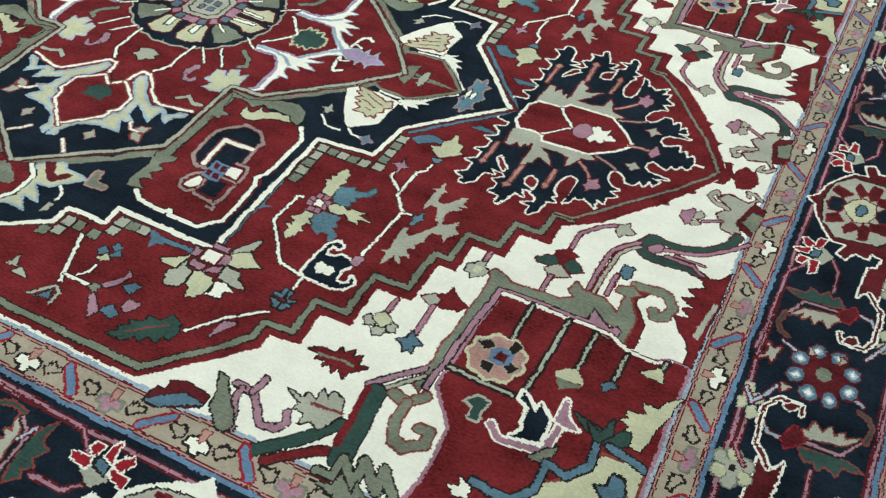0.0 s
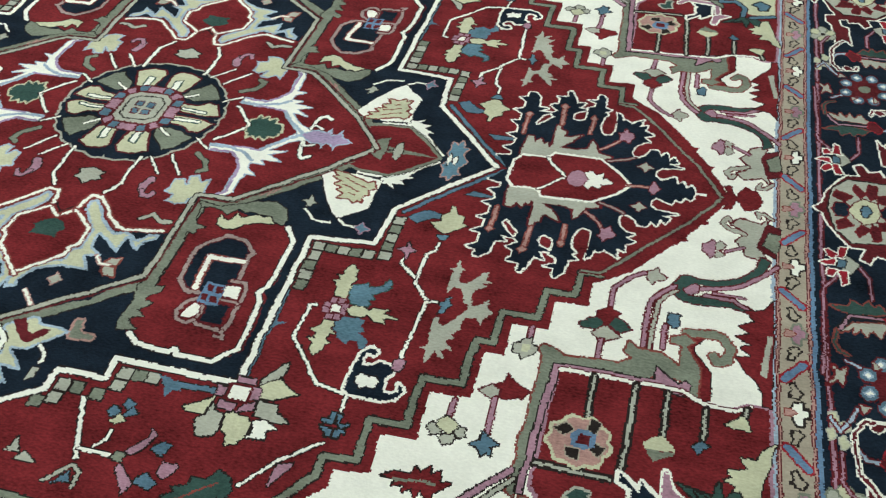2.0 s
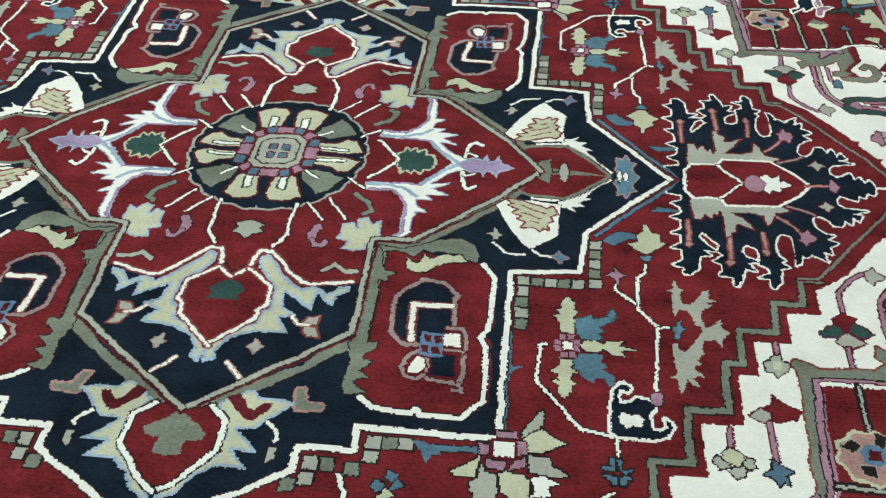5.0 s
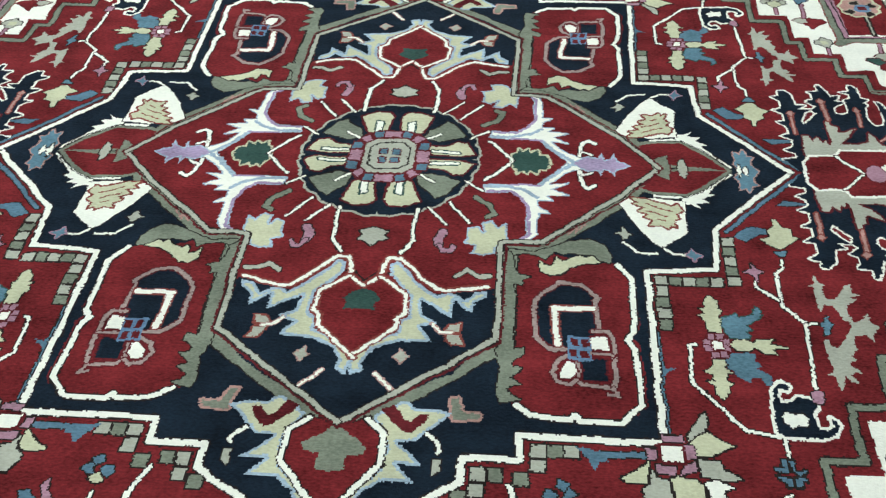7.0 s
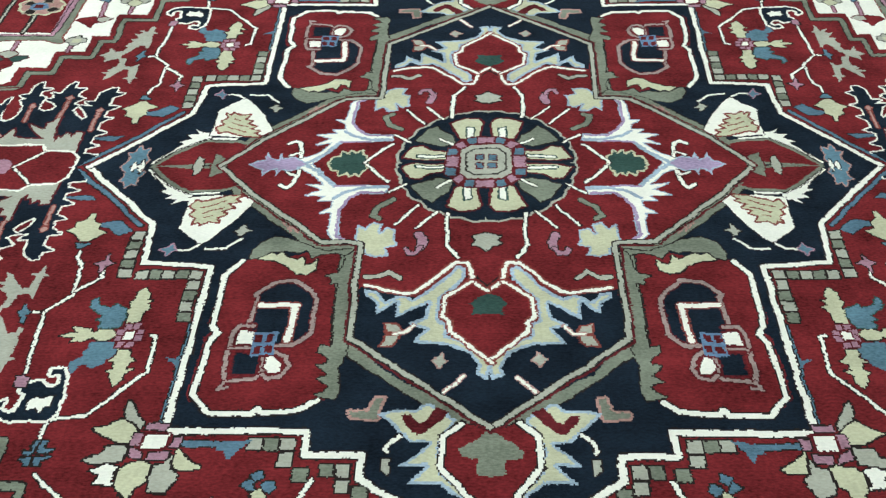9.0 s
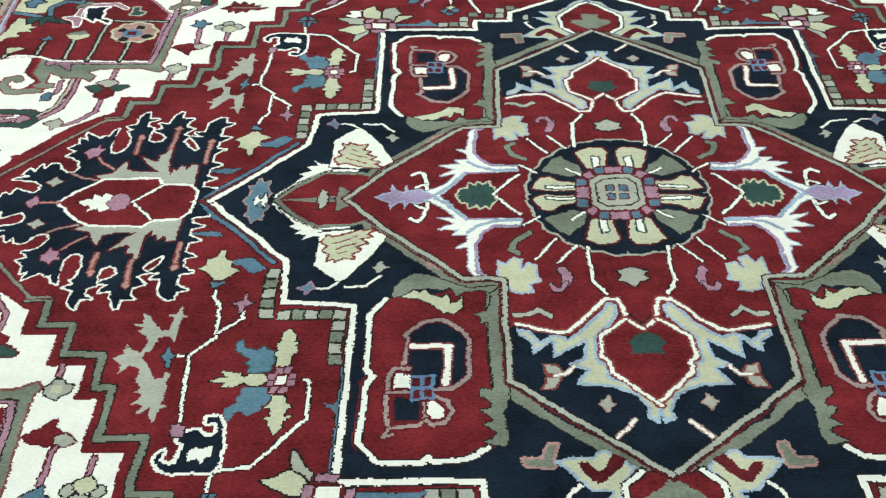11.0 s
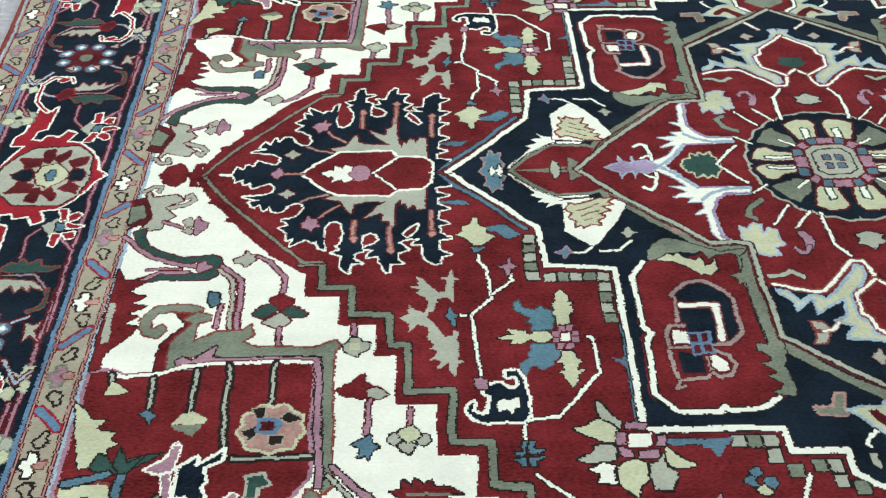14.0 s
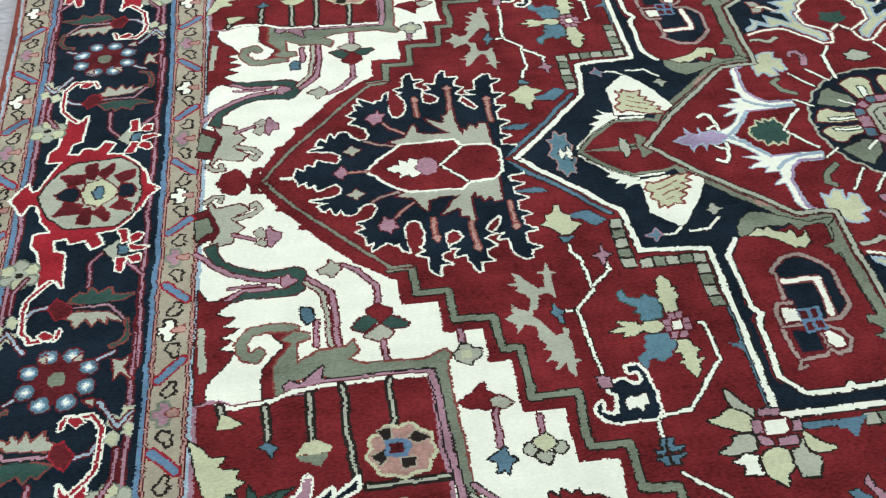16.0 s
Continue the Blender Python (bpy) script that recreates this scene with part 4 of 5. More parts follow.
paint("sage", [(43.8, 101.2), (44.4, 99.6), (46.2, 99.4), (46.2, 101.6)], "black", 0.3)
motif("arrow", "field")
line("stone", [(34, 107.8), (37.8, 104.4), (39.6, 105.4), (39.8, 108.2)], 0.75, "black", 0.26)
paint("steel", [(35.6, 108), (37.8, 105.8), (38.8, 107.6)], "black", 0.3)
motif("bud", "field")
paint("stone", [(23.6, 104), (24.4, 102.4), (24.4, 100.6), (25.8, 102.4), (26.6, 103.6)], "black", 0.3)
motif("bud", "field")
paint("stone", [(26.4, 105.2), (27.6, 103.4), (30.4, 105.2), (28.6, 105.4)], "black", 0.3)
motif("leaf", "field")
paint("green", [(55.4, 109), (57.7, 107.1), (56.4, 106.5), (58.8, 105.2), (57.4, 104.3), (60.3, 103.6), (60.5, 101.6), (63.1, 101.4), (64.5, 99.1), (67.2, 100.1), (68.6, 102.6), (67.9, 104.8), (66.1, 104.3), (65.8, 106.3), (63.5, 105.8), (62.6, 107.6), (61.3, 106.9), (59.3, 108.9)], "black", 0.35)
line("rust", [(58.9, 106.9), (65.8, 101.6)], 0.4)
motif("stem", "field")
line("ivory", [(69.4, 101.2), (74.6, 95), (81.6, 89.6)], 0.68, "black", 0.26)
motif("bud", "field")
paint("mauve", [(74.6, 100.4), (74.6, 97.6), (75, 95.6), (78, 95), (77.4, 96.6), (76.2, 98)], "black", 0.3)

# ---- ivory spandrels: hooks, snakes and stems ----
motif("hook", "spandrel")
paint("maroon", [(170.8, 10.2), (167.6, 8.8), (165.6, 12.4), (165.4, 18.4), (169.4, 20.8)], "black", 0.3)
paint("sage", [(170.6, 12.6), (167.8, 11.8), (166.6, 16.4), (169.8, 19)], "black", 0.3)
motif("hook", "spandrel")
paint("stone", [(167.8, 6.2), (165.8, 9), (160.6, 7.8), (158.8, 10), (161.4, 11.6), (162, 13.6), (159.8, 16), (161.8, 18.6), (162.2, 20.6), (165.2, 21.6), (166.6, 20.8), (165, 16.6), (166.6, 10.4)], "maroon", 0.5)
line("stone", [(168.4, 6.6), (166.6, 4.8), (164.6, 4.8), (165.2, 6.4)], 0.9, "maroon", 0.34)
line("stone", [(161.8, 13), (157.8, 11.6), (156.2, 9.8), (157.4, 7.8), (158.2, 8.8)], 1.05, "maroon", 0.34)
motif("flower", "spandrel")
line("mauve", [(157.5, 20.2), (159.9, 19.2), (161.9, 18.1)], 0.7, "maroon", 0.34)
paint("mauve", [(155.1, 18.3), (154, 16.6), (153.2, 18.2), (151.6, 18.8), (151.8, 20.6), (152.9, 21.6), (153.8, 23.2), (154.8, 22.1), (154.7, 19.8)], "maroon", 0.35)
paint("stone", [(157.5, 17.9), (156, 16.7), (154.9, 18.1), (155.1, 20), (156.7, 19.6)], "maroon", 0.3)
paint("stone", [(157.3, 21.4), (156.1, 20.3), (154.8, 21.1), (155.3, 22.8)], "maroon", 0.3)
motif("snake", "spandrel")
paint("green", [(168.1, 22.2), (165.5, 20.8), (165.2, 24.4), (163.4, 27), (161, 28.8), (156.2, 30.7), (151.6, 30.7), (149.1, 30.1), (147.4, 30.8), (146, 33.6), (146.9, 37.1), (148.4, 38.1), (150.5, 38.4), (153.9, 38.4), (158.6, 38.4), (163.1, 39.2), (165.1, 38.6), (163.1, 37.3), (158.6, 36.8), (153.9, 36.4), (149.9, 36.4), (149, 34.8), (149.8, 33), (151.6, 32.4), (155.1, 32.8), (159.7, 31.9), (163.3, 29.7), (166.4, 26.8)], "maroon", 0.4)
line("mauve", [(169.9, 23.7), (166.3, 27.5), (162.7, 30.6), (158.6, 32.6), (151, 34.2)], 1, "maroon", 0.35)
line("mauve", [(163.7, 38.6), (159.7, 36.2), (153.6, 35.8)], 0.8, "maroon", 0.35)
line("mauve", [(162.6, 35.2), (158.6, 34.8), (155.1, 34.8)], 0.5, "maroon", 0.3)
paint("mauve", [(151.8, 33), (150.6, 32.4), (149.4, 33.6), (148.4, 34.5), (149.4, 35.4), (150.6, 36.1), (151.7, 35.1)], "maroon", 0.3)
motif("bud", "spandrel")
paint("stone", [(144.2, 31.8), (143, 31.1), (142.2, 30.6), (141.8, 29.1), (140.8, 30.1), (139.3, 30.7), (139.2, 31.9), (140, 33.1), (141.2, 34.4), (142.1, 33.1), (143.5, 32.9)], "maroon", 0.35)
motif("stem", "spandrel")
line("mauve", [(139, 31.1), (136.1, 32.9), (132.4, 37.4), (132.3, 43)], 0.85, "maroon", 0.4)
motif("palm_flower", "spandrel")
paint("red", [(134.8, 45), (132.3, 43.2), (129.8, 45.1), (130.3, 47.2), (132.3, 48.6), (134.1, 46.8)], "maroon", 0.4)
paint("green", [(138, 49.1), (135.8, 46.9), (134.3, 46.1), (132.9, 48.1), (134, 49.5), (135.5, 50.4)], "maroon", 0.4)
paint("green", [(131.9, 48.6), (130.1, 46.9), (128.5, 47.5), (126.4, 49.2), (127, 50.2), (129.2, 50.1), (130.4, 50.4)], "maroon", 0.4)
paint("stone", [(135.6, 51.5), (133.7, 50.2), (132.7, 49.1), (131.7, 49.3), (129.4, 51.3), (130.8, 52.6), (132.2, 53.3), (134.1, 52.4)], "maroon", 0.4)
line("mauve", [(131.7, 53.3), (131.8, 58.4)], 0.85, "maroon", 0.4)
motif("double_stem", "spandrel")
line("mauve", [(146.2, 34.2), (143.8, 36.4), (141.6, 39.1), (141, 43.1), (140.7, 53.5)], 0.9, "maroon", 0.4)
line("stone", [(146.8, 35.4), (144.6, 37.4), (143.1, 39.7), (142.6, 45.2), (142.1, 53.2)], 0.75, "maroon", 0.4)
motif("bud", "spandrel")
paint("steel", [(148, 42.6), (145.7, 42.8), (145.7, 45.6), (147.1, 46.6), (148, 45.5)], "black", 0.4)
line("mauve", [(145.1, 46.4), (144.9, 52.7)], 0.85, "maroon", 0.4)
motif("fringe_leaf", "spandrel")
paint("red", [(169, 34.6), (167, 38), (162.4, 38.8), (165.4, 41.8), (161.4, 43.4), (164.2, 45.2), (160.8, 46.4), (164.4, 48.4), (161.8, 49.4), (164.6, 51.4), (161, 52.2), (163.4, 56.2), (165.6, 58.4), (166.8, 61), (166.6, 63.8), (168.6, 64.2), (169, 50)], "black", 0.3)
paint("stone", [(168.8, 45.2), (167.6, 45.2), (166.2, 56.4), (167.8, 57)])
motif("scroll", "spandrel")
paint("red", [(155.8, 64.4), (155.8, 57.2), (151.4, 52.2), (154.4, 47.6), (149.8, 48), (147.6, 50.4), (153.6, 56.8), (153.2, 64.6)], "black", 0.3)
line("sage", [(149.8, 47.6), (155.2, 47), (158, 47.4), (160, 50.4), (159, 53.4), (157, 54.4), (156, 53)], 2.1, "rust", 0.42)
paint("sage", [(153.2, 63), (153.6, 56.8), (150, 51.6), (152, 50.2), (149.6, 48.4), (146.6, 49.2), (146.6, 50.8), (149.2, 51.4), (149, 57), (144.8, 54.2), (139.2, 53.8), (137.6, 52.2), (136.8, 55.2), (139, 56.8), (136.2, 58.6), (124.8, 59), (119.8, 56.8), (119, 58), (120.2, 60.2), (119.4, 76.4), (118.4, 91.8), (119.8, 93), (121, 79), (122.6, 61.2), (142.6, 61.2), (145.2, 59.6), (150.6, 61), (150.8, 64.2), (153.4, 64.8)], "rust", 0.5)
motif("panel_edge", "spandrel")
paint("mauve", [(150.8, 64.2), (151.6, 61.6), (150.4, 60.6), (148.8, 61.8), (144, 57.8), (144.4, 61.4), (124.6, 61.2), (122.6, 61.2), (121.2, 79), (120.2, 91.8), (121.4, 91.8), (122.4, 78.8), (123.8, 62.6), (143.6, 62.6), (146.8, 64)], "black", 0.4)
motif("panel_line", "spandrel")
line("ivory", [(164.4, 64.6), (161, 66), (154.4, 65.4), (149.8, 63.2), (143.6, 62.8), (124.2, 62.4)], 0.9, "maroon", 0.26)
motif("flower", "spandrel")
paint("red", [(118.8, 69.8), (116.3, 68.5), (113.8, 66.3), (113.6, 68.1), (112, 69.1), (112.8, 70.6), (113.7, 72.3), (115.7, 71.6), (117.5, 71.4)], "maroon", 0.4)
paint("stone", [(112.9, 70), (111, 69.1), (108.7, 71.1), (110.9, 72.3), (112.6, 72.4)], "maroon", 0.4)
line("mauve", [(112.2, 72.4), (112.7, 80.5)], 0.85, "maroon", 0.4)
paint("steel", [(115.2, 82.7), (112.9, 81.4), (111.8, 80.7), (111.5, 82.5), (109.8, 83.6), (111.4, 84.1), (112.2, 86), (113, 84.9), (114.1, 85.5), (113.6, 83.7)], "black", 0.4)
motif("flower", "spandrel")
line("mauve", [(104.5, 74.5), (104.5, 78.1)], 0.85, "maroon", 0.4)
paint("stone", [(108.3, 80.8), (106.5, 80), (105.7, 81.7), (107, 82.9), (108.2, 82.3)], "black", 0.4)
paint("stone", [(103.2, 80.8), (101.3, 80.3), (100.5, 82), (101.7, 83.2), (103.3, 82.7)], "black", 0.4)
paint("stone", [(105.7, 82.3), (104.3, 82.5), (103.4, 83.5), (104.3, 84.9), (105.8, 84.3), (106.4, 83.2)], "black", 0.4)
paint("straw", [(106.2, 79.5), (104.1, 78.3), (102.7, 79.7), (102.5, 81), (104.8, 82.5), (106.6, 80.6)], "black", 0.35)
motif("flower", "spandrel")
line("mauve", [(116.6, 52.3), (116.4, 55.6)], 0.85, "maroon", 0.4)
paint("stone", [(118.5, 58.2), (117.2, 57.1), (116.8, 55.8), (115.2, 56.4), (114.6, 57.4), (113.2, 57.8), (113.5, 59.6), (115, 60.2), (115.6, 61.4), (116.7, 60.6), (118.1, 59.8)], "black", 0.4)
paint("straw", [(117.1, 57.5), (115.1, 57.5), (114.9, 59.5), (116.9, 59.6)])

# ---- ivory spandrels: the corner ends ----
motif("leaf", "spandrel")
paint("red", [(94.7, 93.5), (97.9, 93.4), (97.1, 95.1), (99.1, 94.3), (99.3, 96.2), (100.7, 95), (101.9, 96.8), (102.9, 95.3), (104.9, 97.1), (105.4, 95), (108.1, 92.7), (105.7, 92.5), (105.6, 90.4), (103.8, 91.9), (103.4, 90), (101.8, 91.6), (100.5, 90.6), (99.9, 92.1), (97.1, 92.1)], "black", 0.35)
line("sage", [(97.2, 93.7), (101.1, 93.4), (104.9, 93.5)], 0.6)
motif("double_stem", "spandrel")
line("mauve", [(110.2, 95.6), (118.6, 87.6)], 1.12, "black", 0.34)
line("stone", [(112.2, 96.6), (119.4, 89.4)], 0.75, "black", 0.34)
motif("trunk", "spandrel")
line("green", [(98, 117.8), (105.6, 111.2), (109.8, 106)], 2.4, "black", 0.34)
line("red", [(101.2, 118.6), (109, 112.4), (113.2, 111)], 1.65, "black", 0.34)
line("green", [(113.6, 112), (112.4, 97.4)], 4.5, "black", 0.34)
line("red", [(111.4, 109.6), (110.6, 96.8)], 1.8)
motif("leaf", "spandrel")
paint("stone", [(96.6, 103.8), (100, 104.2), (100.8, 102.6), (102.8, 103.6), (102.8, 100.8), (104.8, 102.4), (104.6, 100.2), (107.2, 101.2), (108.6, 104.2), (107.8, 107), (106.6, 108.8), (104.4, 107.8), (102.8, 109.4), (102.6, 107.2), (100, 107), (100.2, 105.4)], "black", 0.4)
line("rust", [(102, 104.4), (108.6, 104)], 0.52)
motif("creature", "spandrel")
line("mauve", [(86.4, 107.2), (91.2, 107.8), (96, 112.6), (99, 112), (100.4, 110.2), (99.4, 108.4)], 1.35, "black", 0.34)
line("mauve", [(90.6, 107.6), (91.4, 103.6)], 1.12, "black", 0.34)
line("mauve", [(88.2, 107.8), (88.2, 110.6), (91.8, 115.6)], 1.2, "black", 0.34)
motif("spike", "spandrel")
paint("sage", [(82, 106.4), (84, 106.8), (91.6, 115), (90.8, 117), (89, 117.2), (85, 113.2), (84.8, 111)], "black", 0.4)
motif("cloud", "spandrel")
paint("maroon", [(72.4, 118.2), (73, 114.6), (74.8, 114.4), (74.6, 112.4), (77.6, 111.2), (83.8, 111.8), (84, 114.2), (78, 116.6), (75.6, 118.6)], "black", 0.3)
paint("steel", [(72.4, 118.2), (74.6, 116.6), (79.2, 113.2), (84, 113.8), (80.6, 115), (76.4, 118)], "black", 0.3)
motif("zigzag", "spandrel")
line("sage", [(110.8, 116), (114.2, 116), (114.4, 111.8), (119, 115.8), (118, 110.4), (123.6, 115.2), (122.4, 110.4), (127.6, 115.8)], 1.65, "black", 0.38)
paint("sage", [(111.2, 118.2), (115, 117.6), (115.8, 114.8), (119.4, 117.4), (119.2, 114.6), (123.2, 117.8), (119, 119.8)], "black", 0.3)
motif("scroll", "spandrel")
line("sage", [(122, 93.4), (119.4, 96.4), (115.8, 95.6)], 2.1, "rust", 0.42)
line("sage", [(119.4, 96.4), (119.2, 101), (120.6, 104.6), (123.6, 105.2), (126.8, 103.2), (126.4, 100.2), (124.2, 100.2)], 1.95, "rust", 0.42)

# ---- red corner panels ----
motif("stripe", "corner_panel")
line("stone", [(163.8, 65.2), (163, 67.6)], 0.6, "black", 0.68)
motif("stripe", "corner_panel")
line("stone", [(155.2, 66.6), (154.8, 73.4)], 0.6, "black", 0.68)
motif("stripe", "corner_panel")
line("stone", [(147, 64.2), (146.8, 74.6)], 0.6, "black", 0.68)
motif("stripe", "corner_panel")
line("stone", [(140.6, 63.2), (139.2, 85.6)], 0.6, "black", 0.68)
motif("stripe", "corner_panel")
line("stone", [(131.6, 63), (131.4, 72.6)], 0.6, "black", 0.68)
motif("stripe", "corner_panel")
line("stone", [(137.4, 85.6), (122.8, 85.2)], 0.6, "black", 0.68)
motif("bud", "corner_panel")
paint("straw", [(163.2, 67), (161, 68.4), (159.2, 69.6), (161.2, 70.4), (164.4, 70.2), (163.8, 68.4)], "black", 0.3)
motif("bud", "corner_panel")
paint("steel", [(156.4, 75.2), (154.8, 74.2), (152.8, 75.4), (153.8, 76.2), (154.2, 77.4), (155.2, 75.8)], "black", 0.3)
motif("bud", "corner_panel")
paint("straw", [(149.6, 77.4), (148.2, 75.4), (146.2, 74.6), (142.8, 76.6), (143.4, 77.8)])
paint("sage", [(149.6, 77.6), (143.6, 77.8), (143.8, 78.8), (145.2, 80.4), (147, 79.2), (148.6, 78.6)])
motif("rosette", "corner_panel")
paint("coral", [(130.6 + (5.9 + 0.5 * math.sin(9 * k)) * math.cos(k), 78.8 + (5.2 + 0.4 * math.sin(9 * k)) * math.sin(k)) for k in (math.tau * j / 36 for j in range(36))], "straw", 0.7)
paint("black", [(134.7, 74.2), (132.3, 73.5), (131.9, 75.7), (133.6, 76.6)], "tan", 0.3)
paint("black", [(129.2, 76.5), (127.7, 74.9), (125.1, 76.6), (127.5, 77.9)], "tan", 0.3)
paint("black", [(136.1, 79.3), (133.8, 78.7), (132.7, 79.9), (134.5, 81.5)], "tan", 0.3)
paint("black", [(130.8, 80.6), (128.1, 80.4), (128.3, 82.2), (130.7, 82.7)], "tan", 0.3)
paint("azure", [(133.8, 76.7), (132, 76), (130, 76.2), (128.6, 77.7), (129.5, 80.1), (131.9, 80.6), (133.7, 79.6)])
paint("maroon", [(132.9, 77.1), (130.3, 77.2), (129.9, 79.3), (132.6, 79.5)])
motif("leaf", "corner_panel")
paint("straw", [(169.4, 72.2), (166.6, 74.2), (165.6, 76.2), (162.4, 76.4), (164, 78.6), (160, 79.6), (160.8, 81.2), (159, 81.8), (161, 83), (160.6, 86.2), (165.2, 87.4)], "black", 0.3)
motif("leaf", "corner_panel")
paint("green", [(163, 87), (162.2, 84), (160.4, 84.8), (159.6, 86.2), (154.8, 85), (150.4, 84.2), (154.2, 87), (158, 88.4), (160, 88.8)], "black", 0.4)
motif("crest", "corner_panel")
paint("navy", [(141.6, 90.4), (141.8, 87), (139.2, 85.8), (139.2, 84), (143.4, 87.4), (143.6, 85.2), (146.4, 87.6), (146.6, 93.4), (140.8, 94.2), (142.4, 91.8)], "ivory", 0.8)
line("mauve", [(136, 93.4), (138.8, 95.8), (148, 95), (149, 86.8), (148, 82.6)], 1.35, "ivory", 0.42)
paint("mauve", [(147.6, 87.6), (147.2, 82.6), (148.6, 82.8), (149.6, 85.8), (152.8, 87.8), (150, 88.4)], "ivory", 0.5)
motif("bud", "corner_panel")
paint("sage", [(145.6, 97.2), (147.8, 94.8), (150.2, 92.8), (150.2, 94.6), (148.4, 97.4)], "black", 0.4)
motif("leaf", "corner_panel")
paint("green", [(129.6, 91), (131.2, 89), (133.8, 89.4), (133.2, 91.6), (133.6, 93.8), (131.8, 93.8), (131.8, 91.6)], "stone", 0.6)
motif("arch", "corner_panel")
paint("straw", [(149.2, 101.6), (153.4, 99), (157.4, 92.8), (158.8, 90.8), (160.8, 90.6), (167.4, 91.2), (167.2, 98.2), (167.4, 109.2), (151, 117.6), (147.6, 108.2)], "rust", 0.6)
line("steel", [(138.2, 105.6), (141.8, 106.4), (146, 106.2), (149.8, 102.8), (149.4, 96.8), (154, 97.8), (157.2, 94), (156.8, 88.6)], 1.35, "black", 0.42)
line("steel", [(159.6, 88.6), (167, 90.6)], 1.35, "black", 0.42)
paint("steel", [(159.8, 97), (162, 96.2), (162.4, 93.8), (164.4, 94.2), (165.4, 97.2), (162.4, 99.4)], "black", 0.6)
motif("leaf", "corner_panel")
paint("green", [(153.6, 84.8), (156.6, 86.6), (158.2, 82.6), (159, 86.4), (157.4, 88.4), (156, 88.4)], "black", 0.4)
motif("star", "corner_panel")
paint("ivory", [(134.2, 108), (136.4, 107.8), (135.8, 105.8), (138.4, 106.8), (138.8, 109.4), (136.2, 109.8)], "black", 0.3)

# ---- guard stripes: slanted bars, curls and small three-lobed flowers ----
def guard_unit(side, bright):
    motif("bar", "inner_guard" if side[5] < 20 else "outer_guard", [side], "")
    tilt = 1 if bright else -1
    line("azure", [(-2.2, 10.4 - 2.2 * tilt), (2.2, 10.4 + 2.2 * tilt)], 1.5, "scarlet", 0.5)
    motif("curl", state["region"], [side], "")
    line("black", [(-1.2, 4.0), (0.6, 3.6), (1.6, 5.0), (0.4, 6.2), (-0.2, 7.6), (-1.4, 7.2), (-1.0, 5.8), (-1.6, 4.8), (-0.8, 4.4)], 0.5)
    motif("curl", state["region"], [side], "")
    line("black", [(-1.2, -4.0), (0.6, -3.6), (1.6, -5.0), (0.4, -6.2), (-0.2, -7.6), (-1.4, -7.2), (-1.0, -5.8), (-1.6, -4.8), (-0.8, -4.4)], 0.5)
    motif("small_flower", state["region"], [side], "")
    tone, rim = ("ivory", "black") if bright else ("mauve", "sage")
    paint(tone, [(-0.4, -0.9), (0.0, -2.4), (1.4, -2.6), (1.5, -0.9), (2.6, -0.7), (2.6, 0.7), (1.5, 0.9), (1.4, 2.6), (0.0, 2.4), (-0.4, 0.9)], rim, 0.6)
    paint("coral", [(-2.2, -0.9), (-0.6, -0.6), (0.3, 0.0), (-0.6, 0.6), (-2.2, 0.9)], "rust", 0.3)
for out, first in ((-1, 3.2), (1, -18.8)):
    for middle, turn in ((5.55, 1), (46.1, -1)):
        for k in range(-8, 8):
            where = first + 20.75 * k
            if abs(where) < HALF_V + 30:
                guard_unit((1, 1, "end", where, out, middle, 1), k % 2 == 0)
for middle in (5.55, 46.1):
    for k in range(-8, 9):
        where = 88.2 + 20.75 * (k - 4)
        if abs(where) < HALF_U + 2:
            for out in (1, -1):
                guard_unit((1, 1, "side", where, out, middle, 1), k % 2 == 0)

